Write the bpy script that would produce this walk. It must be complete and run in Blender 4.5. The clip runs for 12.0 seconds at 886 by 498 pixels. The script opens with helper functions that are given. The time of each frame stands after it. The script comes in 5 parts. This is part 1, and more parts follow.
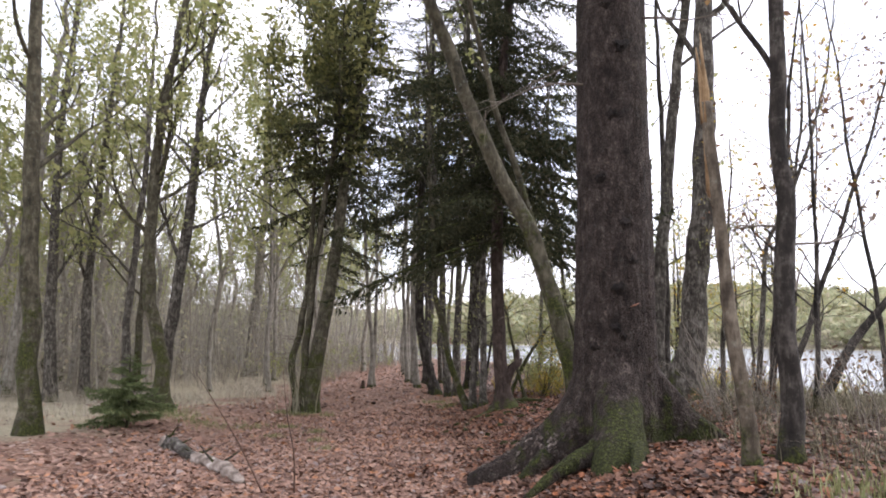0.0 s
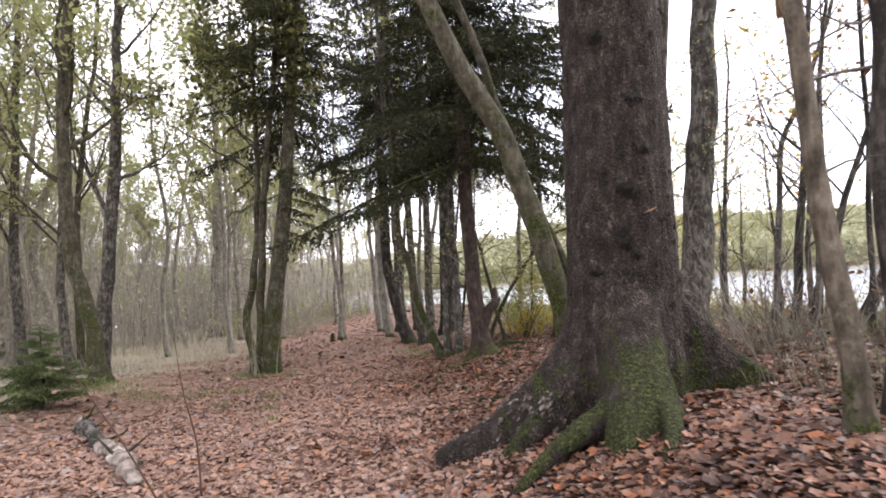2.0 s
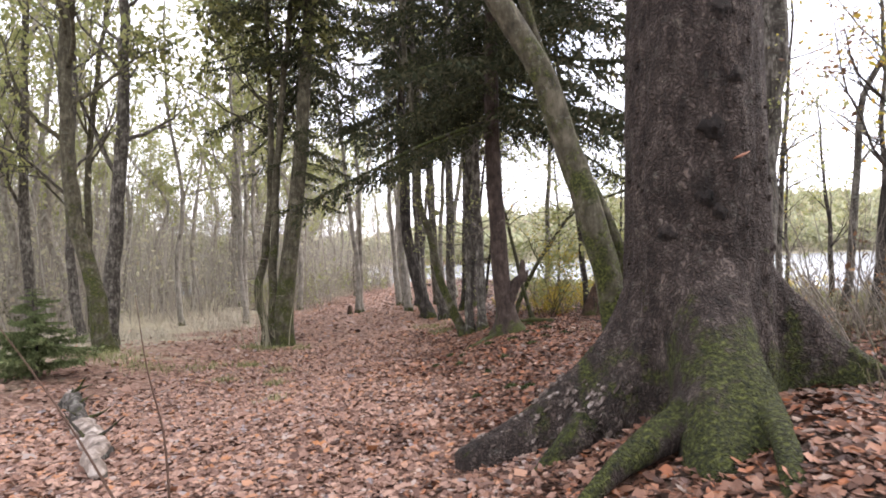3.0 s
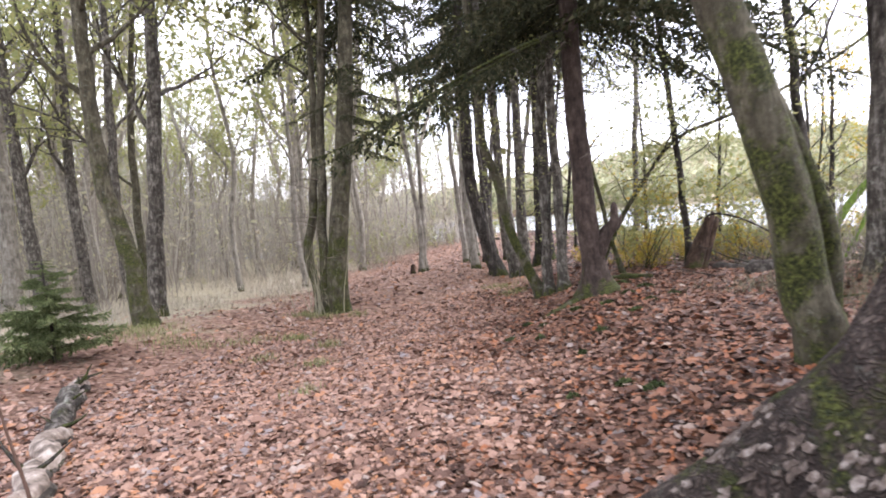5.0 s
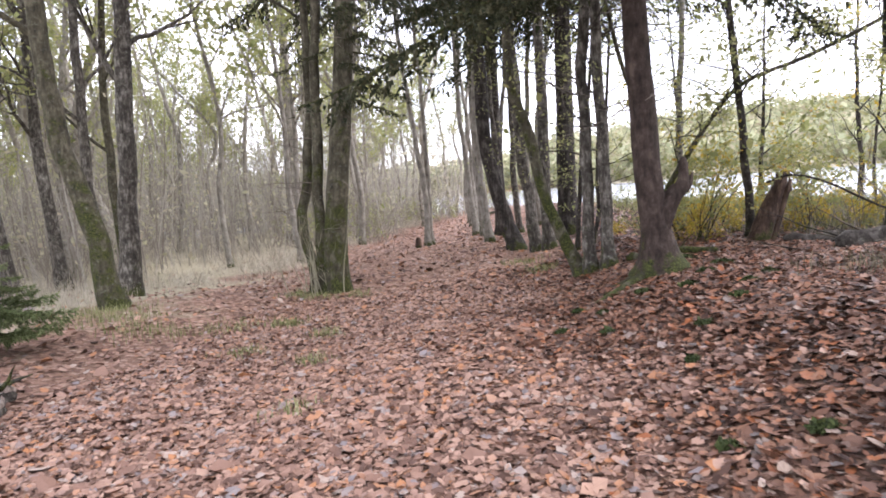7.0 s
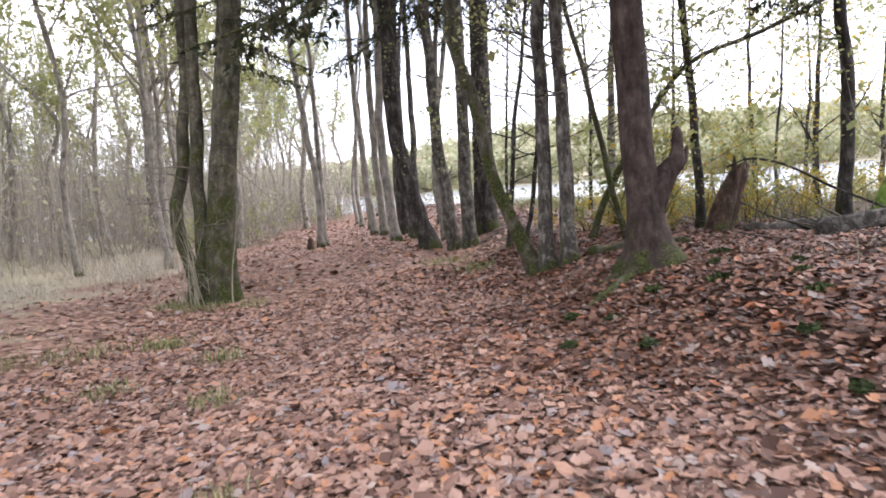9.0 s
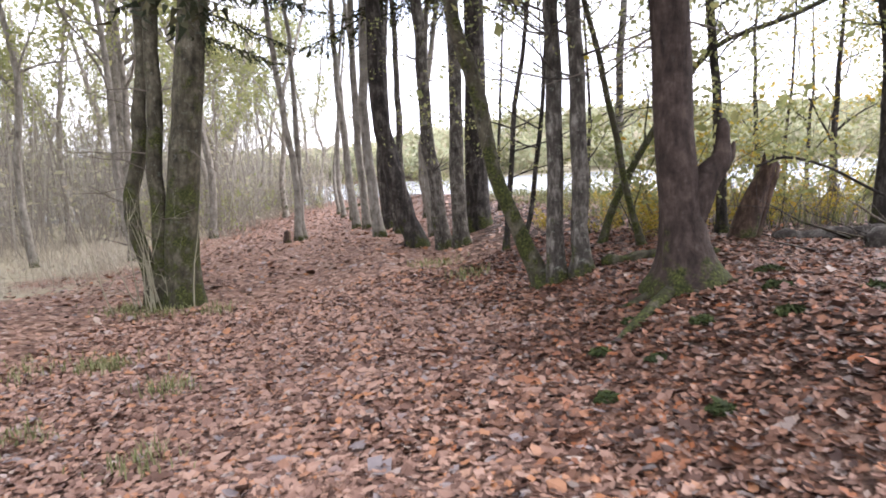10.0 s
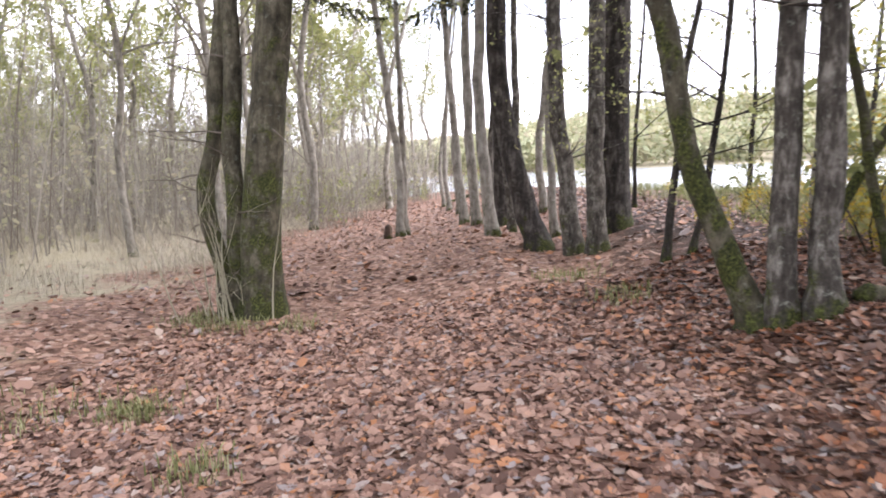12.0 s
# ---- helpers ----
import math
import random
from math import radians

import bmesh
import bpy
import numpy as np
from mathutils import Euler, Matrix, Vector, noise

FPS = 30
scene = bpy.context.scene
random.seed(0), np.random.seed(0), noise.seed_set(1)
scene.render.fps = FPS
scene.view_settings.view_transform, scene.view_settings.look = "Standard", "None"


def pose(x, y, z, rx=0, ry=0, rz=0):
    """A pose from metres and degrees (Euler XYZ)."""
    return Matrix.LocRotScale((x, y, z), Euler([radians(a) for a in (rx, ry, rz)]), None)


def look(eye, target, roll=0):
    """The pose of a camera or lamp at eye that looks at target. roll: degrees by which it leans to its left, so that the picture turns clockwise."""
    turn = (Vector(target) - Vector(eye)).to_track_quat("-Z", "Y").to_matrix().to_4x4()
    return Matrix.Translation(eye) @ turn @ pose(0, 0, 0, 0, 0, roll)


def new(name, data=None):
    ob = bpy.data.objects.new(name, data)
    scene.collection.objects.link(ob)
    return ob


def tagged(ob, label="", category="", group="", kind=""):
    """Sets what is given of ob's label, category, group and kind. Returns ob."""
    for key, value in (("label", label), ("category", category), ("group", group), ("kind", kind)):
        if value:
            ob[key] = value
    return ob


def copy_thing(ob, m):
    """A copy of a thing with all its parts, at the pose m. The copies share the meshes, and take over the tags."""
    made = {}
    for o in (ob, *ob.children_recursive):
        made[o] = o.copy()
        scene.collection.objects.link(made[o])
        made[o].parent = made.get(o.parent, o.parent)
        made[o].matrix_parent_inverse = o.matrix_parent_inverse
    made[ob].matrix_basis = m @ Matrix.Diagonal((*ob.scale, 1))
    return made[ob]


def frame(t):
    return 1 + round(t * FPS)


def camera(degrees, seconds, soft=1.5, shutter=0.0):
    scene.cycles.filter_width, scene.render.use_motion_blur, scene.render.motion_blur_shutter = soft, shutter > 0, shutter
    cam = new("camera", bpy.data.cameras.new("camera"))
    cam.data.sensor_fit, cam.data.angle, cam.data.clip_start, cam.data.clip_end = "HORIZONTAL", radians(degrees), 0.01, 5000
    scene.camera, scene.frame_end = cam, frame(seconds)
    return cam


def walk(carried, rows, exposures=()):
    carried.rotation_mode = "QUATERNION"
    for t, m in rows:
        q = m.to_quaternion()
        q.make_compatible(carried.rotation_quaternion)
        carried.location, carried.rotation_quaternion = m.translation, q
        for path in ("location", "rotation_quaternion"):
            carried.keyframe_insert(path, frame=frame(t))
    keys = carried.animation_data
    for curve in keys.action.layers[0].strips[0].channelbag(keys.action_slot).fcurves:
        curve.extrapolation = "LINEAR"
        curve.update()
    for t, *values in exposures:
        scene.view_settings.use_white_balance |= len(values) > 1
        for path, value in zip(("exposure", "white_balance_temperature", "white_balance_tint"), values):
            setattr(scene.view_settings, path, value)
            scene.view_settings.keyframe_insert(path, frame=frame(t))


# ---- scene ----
SKY, SUN = 0.12, 1.0
EXPOSURES = [(0.0, 1.22, 6380, 17), (2.5, 1.62, 6520, 17), (5.0, 1.95, 6260, 18), (9.0, 1.74, 6220, 18), (12.0, 1.96, 6330, 18)]
# camera and walk
cam = camera(70.6, 12.0, soft=1.8, shutter=0.3)
PATH = [
    (0, (0.007, 0.947, 1.491), (-0.012, 2.931, 1.745), 0.7),
    (0.5, (0.122, 1.473, 1.435), (0.144, 3.466, 1.6), 1.4),
    (1, (0.272, 2.025, 1.373), (0.351, 4.02, 1.494), 0.4),
    (1.5, (0.317, 2.546, 1.348), (0.342, 4.544, 1.424), -0.4),
    (2, (0.281, 3.129, 1.349), (0.338, 5.127, 1.431), -3.2),
    (2.5, (0.304, 3.701, 1.291), (0.296, 5.7, 1.36), -3.0),
    (3, (0.274, 4.304, 1.24), (0.258, 6.304, 1.246), -2.0),
    (3.2, (0.264, 4.499, 1.225), (0.252, 6.499, 1.218), -2.1),
    (4.8, (0.272, 6.359, 1.13), (0.064, 8.347, 1.018), -4.3),
    (5, (0.208, 6.619, 1.112), (-0.034, 8.603, 0.986), -4.6),
    (5.5, (0.021, 7.228, 0.981), (-0.263, 9.206, 0.857), -4.3),
    (6, (-0.132, 7.74, 0.997), (-0.349, 9.727, 0.891), -5.5),
    (6.5, (-0.257, 8.234, 0.957), (-0.511, 10.209, 0.758), -5.1),
    (6.7, (-0.31, 8.389, 0.944), (-0.556, 10.364, 0.741), -4.8),
    (8.3, (-1.301, 9.565, 0.731), (-1.451, 11.544, 0.481), -6.7),
    (8.5, (-1.442, 9.786, 0.717), (-1.425, 11.768, 0.453), -6.3),
    (9, (-1.39, 10.487, 0.629), (-1.225, 12.468, 0.408), -4.2),
    (9.5, (-1.361, 11.104, 0.661), (-1.168, 13.081, 0.435), -3.6),
    (10, (-1.394, 11.71, 0.71), (-1.175, 13.681, 0.45), -3.0),
    (10.5, (-1.307, 12.312, 0.696), (-1.237, 14.294, 0.441), -3.0),
    (11, (-1.5, 12.9, 0.695), (-1.504, 14.883, 0.433), -3.4),
    (11.5, (-1.567, 13.372, 0.67), (-1.575, 15.358, 0.432), -4.5),
    (12, (-1.591, 13.989, 0.628), (-1.696, 15.968, 0.359), -2.6),
]
walk(cam, [(t, look(eye, target, roll)) for t, eye, target, roll in PATH], EXPOSURES)

# world, sun and exposure
world = bpy.data.worlds.new("overcast_sky")
scene.world = world
world.use_nodes = True
wn, wl = world.node_tree.nodes, world.node_tree.links
wn.clear()
w_out, w_bg = wn.new("ShaderNodeOutputWorld"), wn.new("ShaderNodeBackground")
w_sky = wn.new("ShaderNodeTexSky")
w_sky.sky_type, w_sky.sun_disc = "NISHITA", False
w_sky.sun_elevation, w_sky.sun_rotation = radians(32), radians(70)
w_co, w_no, w_rp, w_mx = (wn.new("ShaderNodeTexCoord"), wn.new("ShaderNodeTexNoise"), wn.new("ShaderNodeValToRGB"), wn.new("ShaderNodeMix"))
w_mx.data_type = "RGBA"
w_no.inputs["Scale"].default_value, w_no.inputs["Detail"].default_value = 2.6, 7
w_rp.color_ramp.elements[0].position, w_rp.color_ramp.elements[1].position = 0.36, 0.52
w_rp.color_ramp.elements[0].color, w_rp.color_ramp.elements[1].color = (0.35, 0.35, 0.35, 1), (0.95, 0.95, 0.95, 1)
wl.new(w_co.outputs["Generated"], w_no.inputs["Vector"])
wl.new(w_no.outputs["Fac"], w_rp.inputs["Fac"])
wl.new(w_rp.outputs["Color"], w_mx.inputs["Factor"])
wl.new(w_sky.outputs["Color"], w_mx.inputs["A"])
w_mx.inputs["B"].default_value = (9.0, 9.2, 9.8, 1)
wl.new(w_mx.outputs["Result"], w_bg.inputs["Color"])
w_bg.inputs["Strength"].default_value = SKY
wl.new(w_bg.outputs["Background"], w_out.inputs["Surface"])
sun = new("sun", bpy.data.lights.new("sun", "SUN"))
sun.data.energy, sun.data.angle, sun.data.color = SUN, radians(25), (1.0, 0.95, 0.88)
sun.matrix_world = look((40, 20, 30), (0, 10, 0))


# ---- materials ----
def node_mat(name, rough=0.8):
    m = bpy.data.materials.new(name)
    m.use_nodes = True
    n, l = m.node_tree.nodes, m.node_tree.links
    b = n["Principled BSDF"]
    b.inputs["Roughness"].default_value = rough
    b.inputs["Specular IOR Level"].default_value = 0.25
    return m, n, l, b


def ramp(n, l, fac, stops):
    r = n.new("ShaderNodeValToRGB")
    e = r.color_ramp.elements
    while len(e) < len(stops):
        e.new(0.5)
    for k, (p, c) in zip(e, stops):
        k.position, k.color = p, (*c, 1)
    l.new(fac, r.inputs["Fac"])
    return r.outputs["Color"]


def noise_tex(n, l, vec, scale, detail=6, rough=0.6):
    t = n.new("ShaderNodeTexNoise")
    t.inputs["Scale"].default_value, t.inputs["Detail"].default_value, t.inputs["Roughness"].default_value = scale, detail, rough
    l.new(vec, t.inputs["Vector"])
    return t.outputs["Fac"]


def scaled(n, l, vec, s):
    m = n.new("ShaderNodeMapping")
    m.inputs["Scale"].default_value = s
    l.new(vec, m.inputs["Vector"])
    return m.outputs["Vector"]


def math_node(n, l, op, a, b):
    m = n.new("ShaderNodeMath")
    m.operation = op
    m.use_clamp = False
    for i, v in enumerate((a, b)):
        if isinstance(v, (int, float)):
            m.inputs[i].default_value = v
        else:
            l.new(v, m.inputs[i])
    return m.outputs[0]


def mix_col(n, l, fac, a, b):
    m = n.new("ShaderNodeMix")
    m.data_type = "RGBA"
    for k, v in (("Factor", fac), ("A", a), ("B", b)):
        if isinstance(v, tuple):
            m.inputs[k].default_value = (*v, 1)
        elif isinstance(v, (int, float)):
            m.inputs[k].default_value = v
        else:
            l.new(v, m.inputs[k])
    return m.outputs["Result"]


def bump(n, l, b, height, strength, dist):
    k = n.new("ShaderNodeBump")
    k.inputs["Strength"].default_value, k.inputs["Distance"].default_value = strength, dist
    l.new(height, k.inputs["Height"])
    l.new(k.outputs["Normal"], b.inputs["Normal"])


def bark_mat(name, dark, mid, light, stretch=(1, 1, 0.25), scale=14, moss=0.0, moss_top=1.2, moss_side=0.0, lichen=0.0, plates=0.0, bands=False, moss_up=0.0, moss_x=0.45):
    """Bark: furrows along the trunk, blotches of lichen, moss that thins out upwards from the foot."""
    m, n, l, b = node_mat(name, 0.9)
    co = n.new("ShaderNodeTexCoord").outputs["Object"]
    v = scaled(n, l, co, stretch)
    furrow = noise_tex(n, l, v, scale, 8, 0.65)
    patch = noise_tex(n, l, co, 4.5, 8, 0.7)
    both = math_node(n, l, "ADD", math_node(n, l, "MULTIPLY", furrow, 0.5), math_node(n, l, "MULTIPLY", patch, 0.5))
    col = ramp(n, l, both, [(0.38, dark), (0.5, mid), (0.64, light)])
    height = furrow
    if plates:
        vo = n.new("ShaderNodeTexVoronoi")
        vo.feature = "DISTANCE_TO_EDGE"
        vo.inputs["Scale"].default_value = plates
        warp = n.new("ShaderNodeMixRGB")
        warp.inputs["Fac"].default_value = 0.14
        l.new(scaled(n, l, co, (1, 1, 0.42)), warp.inputs[1])
        nz = n.new("ShaderNodeTexNoise")
        nz.inputs["Scale"].default_value = 11
        l.new(co, nz.inputs["Vector"])
        l.new(nz.outputs["Color"], warp.inputs[2])
        l.new(warp.outputs[0], vo.inputs["Vector"])
        edge = ramp(n, l, vo.outputs["Distance"], [(0.0, (0, 0, 0)), (0.3, (1, 1, 1))])
        flake = noise_tex(n, l, scaled(n, l, co, (1, 1, 0.35)), 75, 5, 0.75)
        col = mix_col(n, l, math_node(n, l, "MULTIPLY", ramp(n, l, flake, [(0.55, (0, 0, 0)), (0.68, (1, 1, 1))]), 0.4), col, tuple(c * 1.7 for c in light))
        col = mix_col(n, l, math_node(n, l, "MULTIPLY", math_node(n, l, "SUBTRACT", 1.0, edge), 0.75), col, tuple(c * 0.6 for c in dark))
        height = math_node(n, l, "ADD", math_node(n, l, "MULTIPLY", edge, 0.7), math_node(n, l, "MULTIPLY", furrow, 0.5))
    if bands:
        bz = noise_tex(n, l, scaled(n, l, co, (1.2, 1.2, 7.0)), 3.0, 5)
        col = mix_col(n, l, ramp(n, l, bz, [(0.52, (0, 0, 0)), (0.62, (1, 1, 1))]), col, (0.035, 0.03, 0.025))
    if lichen:
        sp = noise_tex(n, l, co, 11, 9, 0.8)
        col = mix_col(n, l, math_node(n, l, "MULTIPLY", ramp(n, l, sp, [(0.56, (0, 0, 0)), (0.68, (1, 1, 1))]), lichen), col, (0.42, 0.44, 0.36))
    if moss:
        sep = n.new("ShaderNodeSeparateXYZ")
        l.new(co, sep.inputs[0])
        reach = math_node(n, l, "SUBTRACT", 1.0, math_node(n, l, "DIVIDE", sep.outputs["Z"], moss_top))
        blot = noise_tex(n, l, co, 3.2, 7, 0.7)
        reach = math_node(n, l, "ADD", reach, math_node(n, l, "MULTIPLY", math_node(n, l, "MINIMUM", sep.outputs["X"], 0.0) if moss_x > 1 else sep.outputs["X"], moss_side * moss_x))
        reach = math_node(n, l, "SUBTRACT", reach, math_node(n, l, "MULTIPLY", sep.outputs["Y"], moss_side))
        if moss_up:
            nrm = n.new("ShaderNodeSeparateXYZ")
            l.new(n.new("ShaderNodeNewGeometry").outputs["Normal"], nrm.inputs[0])
            reach = math_node(n, l, "ADD", reach, math_node(n, l, "MULTIPLY", math_node(n, l, "SUBTRACT", nrm.outputs["Z"], 0.25), moss_up))
        f = math_node(n, l, "ADD", math_node(n, l, "MULTIPLY", reach, moss), math_node(n, l, "MULTIPLY", math_node(n, l, "SUBTRACT", blot, 0.5), 3.6))
        fac = ramp(n, l, f, [(0.28, (0, 0, 0)), (0.62, (1, 1, 1))])
        tone = noise_tex(n, l, co, 40, 4)
        green = ramp(n, l, tone, [(0.34, (0.009, 0.011, 0.004)), (0.52, (0.036, 0.041, 0.01)), (0.72, (0.11, 0.118, 0.028))])
        col = mix_col(n, l, fac, col, green)
    l.new(col, b.inputs["Base Color"])
    bump(n, l, b, height, 0.9, 0.02 if not plates else 0.03)
    return m


def island_mat(name, stops, rough=0.7, trans=0.0, grain=30):
    """Leaves, needles and blades: each one with a tone of its own."""
    m, n, l, b = node_mat(name, rough)
    g = n.new("ShaderNodeNewGeometry")
    col = ramp(n, l, g.outputs["Random Per Island"], stops)
    co = n.new("ShaderNodeTexCoord").outputs["Object"]
    nz = noise_tex(n, l, co, grain, 4)
    col = mix_col(n, l, 0.35, col, mix_col(n, l, nz, col, tuple(c * 0.45 for c in stops[0][1])))
    l.new(col, b.inputs["Base Color"])
    if trans:
        t = n.new("ShaderNodeBsdfTranslucent")
        l.new(col, t.inputs["Color"])
        mx = n.new("ShaderNodeMixShader")
        mx.inputs[0].default_value = trans
        l.new(b.outputs[0], mx.inputs[1])
        l.new(t.outputs[0], mx.inputs[2])
        l.new(mx.outputs[0], n["Material Output"].inputs["Surface"])
    return m


BARK_SPRUCE = bark_mat("bark_spruce", (0.017, 0.0118, 0.0095), (0.055, 0.04, 0.032), (0.15, 0.118, 0.1), (1, 1, 0.4), 12, moss=0.55, moss_top=0.85, moss_side=0.6, lichen=0.12, plates=38, moss_up=0.9, moss_x=1.5)
BARK_FLAKE = bark_mat("flaking_bark", (0.03, 0.022, 0.018), (0.11, 0.085, 0.07), (0.34, 0.3, 0.27), (1, 1, 0.8), 30)
WOOD_TORN = bark_mat("torn_wood", (0.1, 0.06, 0.03), (0.26, 0.17, 0.09), (0.46, 0.34, 0.2), (1, 1, 0.06), 26)
BARK_FORK = bark_mat("bark_spruce_smooth", (0.015, 0.010, 0.008), (0.042, 0.029, 0.023), (0.1, 0.074, 0.06), (1, 1, 0.35), 13, moss=0.7, moss_top=0.45, lichen=0.05)
BARK_GREY = bark_mat("bark_grey", (0.014, 0.011, 0.009), (0.058, 0.05, 0.04), (0.23, 0.21, 0.18), (1, 1, 0.3), 18, moss=0.5, moss_top=0.8, lichen=0.5)
BARK_DEAD = bark_mat("bark_dead", (0.014, 0.011, 0.009), (0.05, 0.042, 0.035), (0.19, 0.17, 0.15), (1, 1, 0.6), 14, lichen=0.3)
BARK_MOSSY = bark_mat("bark_mossy", (0.016, 0.014, 0.009), (0.056, 0.049, 0.031), (0.135, 0.12, 0.085), (1, 1, 0.3), 12, moss=0.55, moss_top=5.0, lichen=0.3)
BARK_DARK = bark_mat("bark_dark", (0.009, 0.007, 0.006), (0.028, 0.023, 0.019), (0.12, 0.105, 0.09), (1, 1, 0.25), 12, moss=0.6, moss_top=0.6, lichen=0.15)
BARK_BIRCH = bark_mat("bark_birch", (0.048, 0.040, 0.034), (0.192, 0.176, 0.152), (0.400, 0.384, 0.352), (1, 1, 0.5), 8, moss=0.6, moss_top=0.7, lichen=0.2, bands=True)
BARK_PALE = bark_mat("bark_pale", (0.08, 0.07, 0.056), (0.19, 0.172, 0.142), (0.32, 0.3, 0.26), (1, 1, 0.3), 10, moss=0.5, moss_top=0.8, lichen=0.4)
# lighter copy of the pale bark, with haze over far trunks painted in
BARK_FAR_HAZED = bark_mat("bark_far_hazed", (0.11, 0.098, 0.076), (0.25, 0.225, 0.185), (0.4, 0.375, 0.325), (1, 1, 0.3), 10, moss=0.4, moss_top=2.5, lichen=0.4)
BARK_TAN = bark_mat("bark_tan", (0.03, 0.023, 0.016), (0.088, 0.07, 0.05), (0.21, 0.175, 0.13), (1, 1, 0.22), 13, moss=0.6, moss_top=0.9, lichen=0.25)
WOOD_ROT = bark_mat("rotten_wood", (0.015, 0.009, 0.006), (0.052, 0.032, 0.022), (0.15, 0.1, 0.07), (1, 1, 0.12), 16, moss=0.3, moss_top=0.6)
LEAF_FALLEN = island_mat("fallen_leaf", [(0.0, (0.08, 0.042, 0.03)), (0.25, (0.21, 0.118, 0.085)), (0.5, (0.33, 0.2, 0.147)), (0.74, (0.42, 0.27, 0.2)), (0.86, (0.4, 0.175, 0.075)), (0.93, (0.22, 0.19, 0.19)), (1.0, (0.44, 0.34, 0.275))], 0.6, grain=45)
# redder bank litter, its tone also darkened to carry the trees' shade
LEAF_BANK_SHADED = island_mat("fallen_leaf_bank_shaded", [(0.0, (0.028, 0.013, 0.009)), (0.25, (0.092, 0.045, 0.029)), (0.5, (0.175, 0.088, 0.056)), (0.74, (0.27, 0.14, 0.088)), (0.86, (0.3, 0.1, 0.036)), (0.94, (0.13, 0.11, 0.105)), (1.0, (0.36, 0.26, 0.2))], 0.55, grain=45)
LEAF_GREEN = island_mat("autumn_leaf_green", [(0.0, (0.2, 0.22, 0.085)), (0.5, (0.32, 0.34, 0.14)), (1.0, (0.44, 0.41, 0.18))], 0.7, 0.55)
LEAF_YELLOW = island_mat("autumn_leaf_yellow", [(0.0, (0.3, 0.26, 0.04)), (0.6, (0.5, 0.4, 0.06)), (1.0, (0.55, 0.3, 0.05))], 0.6, 0.45)
LEAF_OLIVE = island_mat("autumn_leaf_olive", [(0.0, (0.07, 0.08, 0.03)), (0.5, (0.15, 0.155, 0.06)), (1.0, (0.3, 0.28, 0.1))], 0.8, 0.4)
LEAF_BROWN = island_mat("autumn_leaf_brown", [(0.0, (0.08, 0.045, 0.025)), (0.6, (0.2, 0.11, 0.06)), (1.0, (0.34, 0.2, 0.07))], 0.6, 0.3)
NEEDLE = island_mat("spruce_needle", [(0.0, (0.018, 0.023, 0.011)), (0.6, (0.045, 0.05, 0.024)), (1.0, (0.1, 0.09, 0.048))], 0.95, 0.15)
NEEDLE_YOUNG = island_mat("young_spruce_needle", [(0.0, (0.06, 0.085, 0.033)), (0.6, (0.16, 0.195, 0.08)), (1.0, (0.27, 0.3, 0.14))], 0.9, 0.1)
GRASS_DRY = island_mat("dry_grass", [(0.0, (0.24, 0.2, 0.15)), (0.6, (0.42, 0.375, 0.3)), (1.0, (0.56, 0.51, 0.42))], 0.8, 0.2)
GRASS_GREEN = island_mat("green_grass", [(0.0, (0.13, 0.14, 0.055)), (0.6, (0.25, 0.26, 0.11)), (1.0, (0.4, 0.38, 0.22))], 0.8, 0.2)
GRASS_DULL = island_mat("dull_grass", [(0.0, (0.1, 0.085, 0.055)), (0.6, (0.2, 0.175, 0.11)), (1.0, (0.3, 0.27, 0.19))], 0.85, 0.15)
MOSS_BRIGHT = bark_mat("bright_moss", (0.05, 0.075, 0.012), (0.12, 0.18, 0.03), (0.22, 0.3, 0.06), (1, 1, 0.6), 20)
MOSS = island_mat("moss_tuft", [(0.0, (0.016, 0.024, 0.007)), (0.6, (0.038, 0.052, 0.014)), (1.0, (0.08, 0.095, 0.028))], 0.95)
TWIG = island_mat("bare_twig", [(0.0, (0.07, 0.055, 0.042)), (0.6, (0.15, 0.125, 0.1)), (1.0, (0.24, 0.21, 0.17))], 0.9)
TWIG_RED = island_mat("reddish_twig", [(0.0, (0.07, 0.04, 0.028)), (1.0, (0.12, 0.075, 0.055))], 0.9)
SHOOT = island_mat("pale_shoot", [(0.0, (0.22, 0.2, 0.13)), (1.0, (0.42, 0.39, 0.28))], 0.9)
# distance haze is mixed into this leaf colour, paler than foliage
FAR_LEAF_HAZED = island_mat("far_wood_leaf_hazed", [(0.0, (0.34, 0.36, 0.22)), (0.45, (0.44, 0.45, 0.28)), (0.8, (0.52, 0.49, 0.31)), (1.0, (0.48, 0.41, 0.31))], 0.9, 0.3)
# stem and leaf colours paled so that they stand in for haze
THICKET_HAZED = island_mat("thicket_stem_hazed", [(0.0, (0.2, 0.175, 0.145)), (0.6, (0.33, 0.3, 0.255)), (1.0, (0.45, 0.415, 0.36))], 0.9)
THICKET_LEAF_HAZED = island_mat("thicket_leaf_hazed", [(0.0, (0.32, 0.31, 0.2)), (0.45, (0.44, 0.42, 0.28)), (0.8, (0.5, 0.46, 0.33)), (1.0, (0.44, 0.37, 0.28))], 0.9, 0.55)
ORANGE_FUNGUS, _n, _l, _b = node_mat("cut_bark", 0.8)
_b.inputs["Base Color"].default_value = (0.24, 0.115, 0.075, 1)


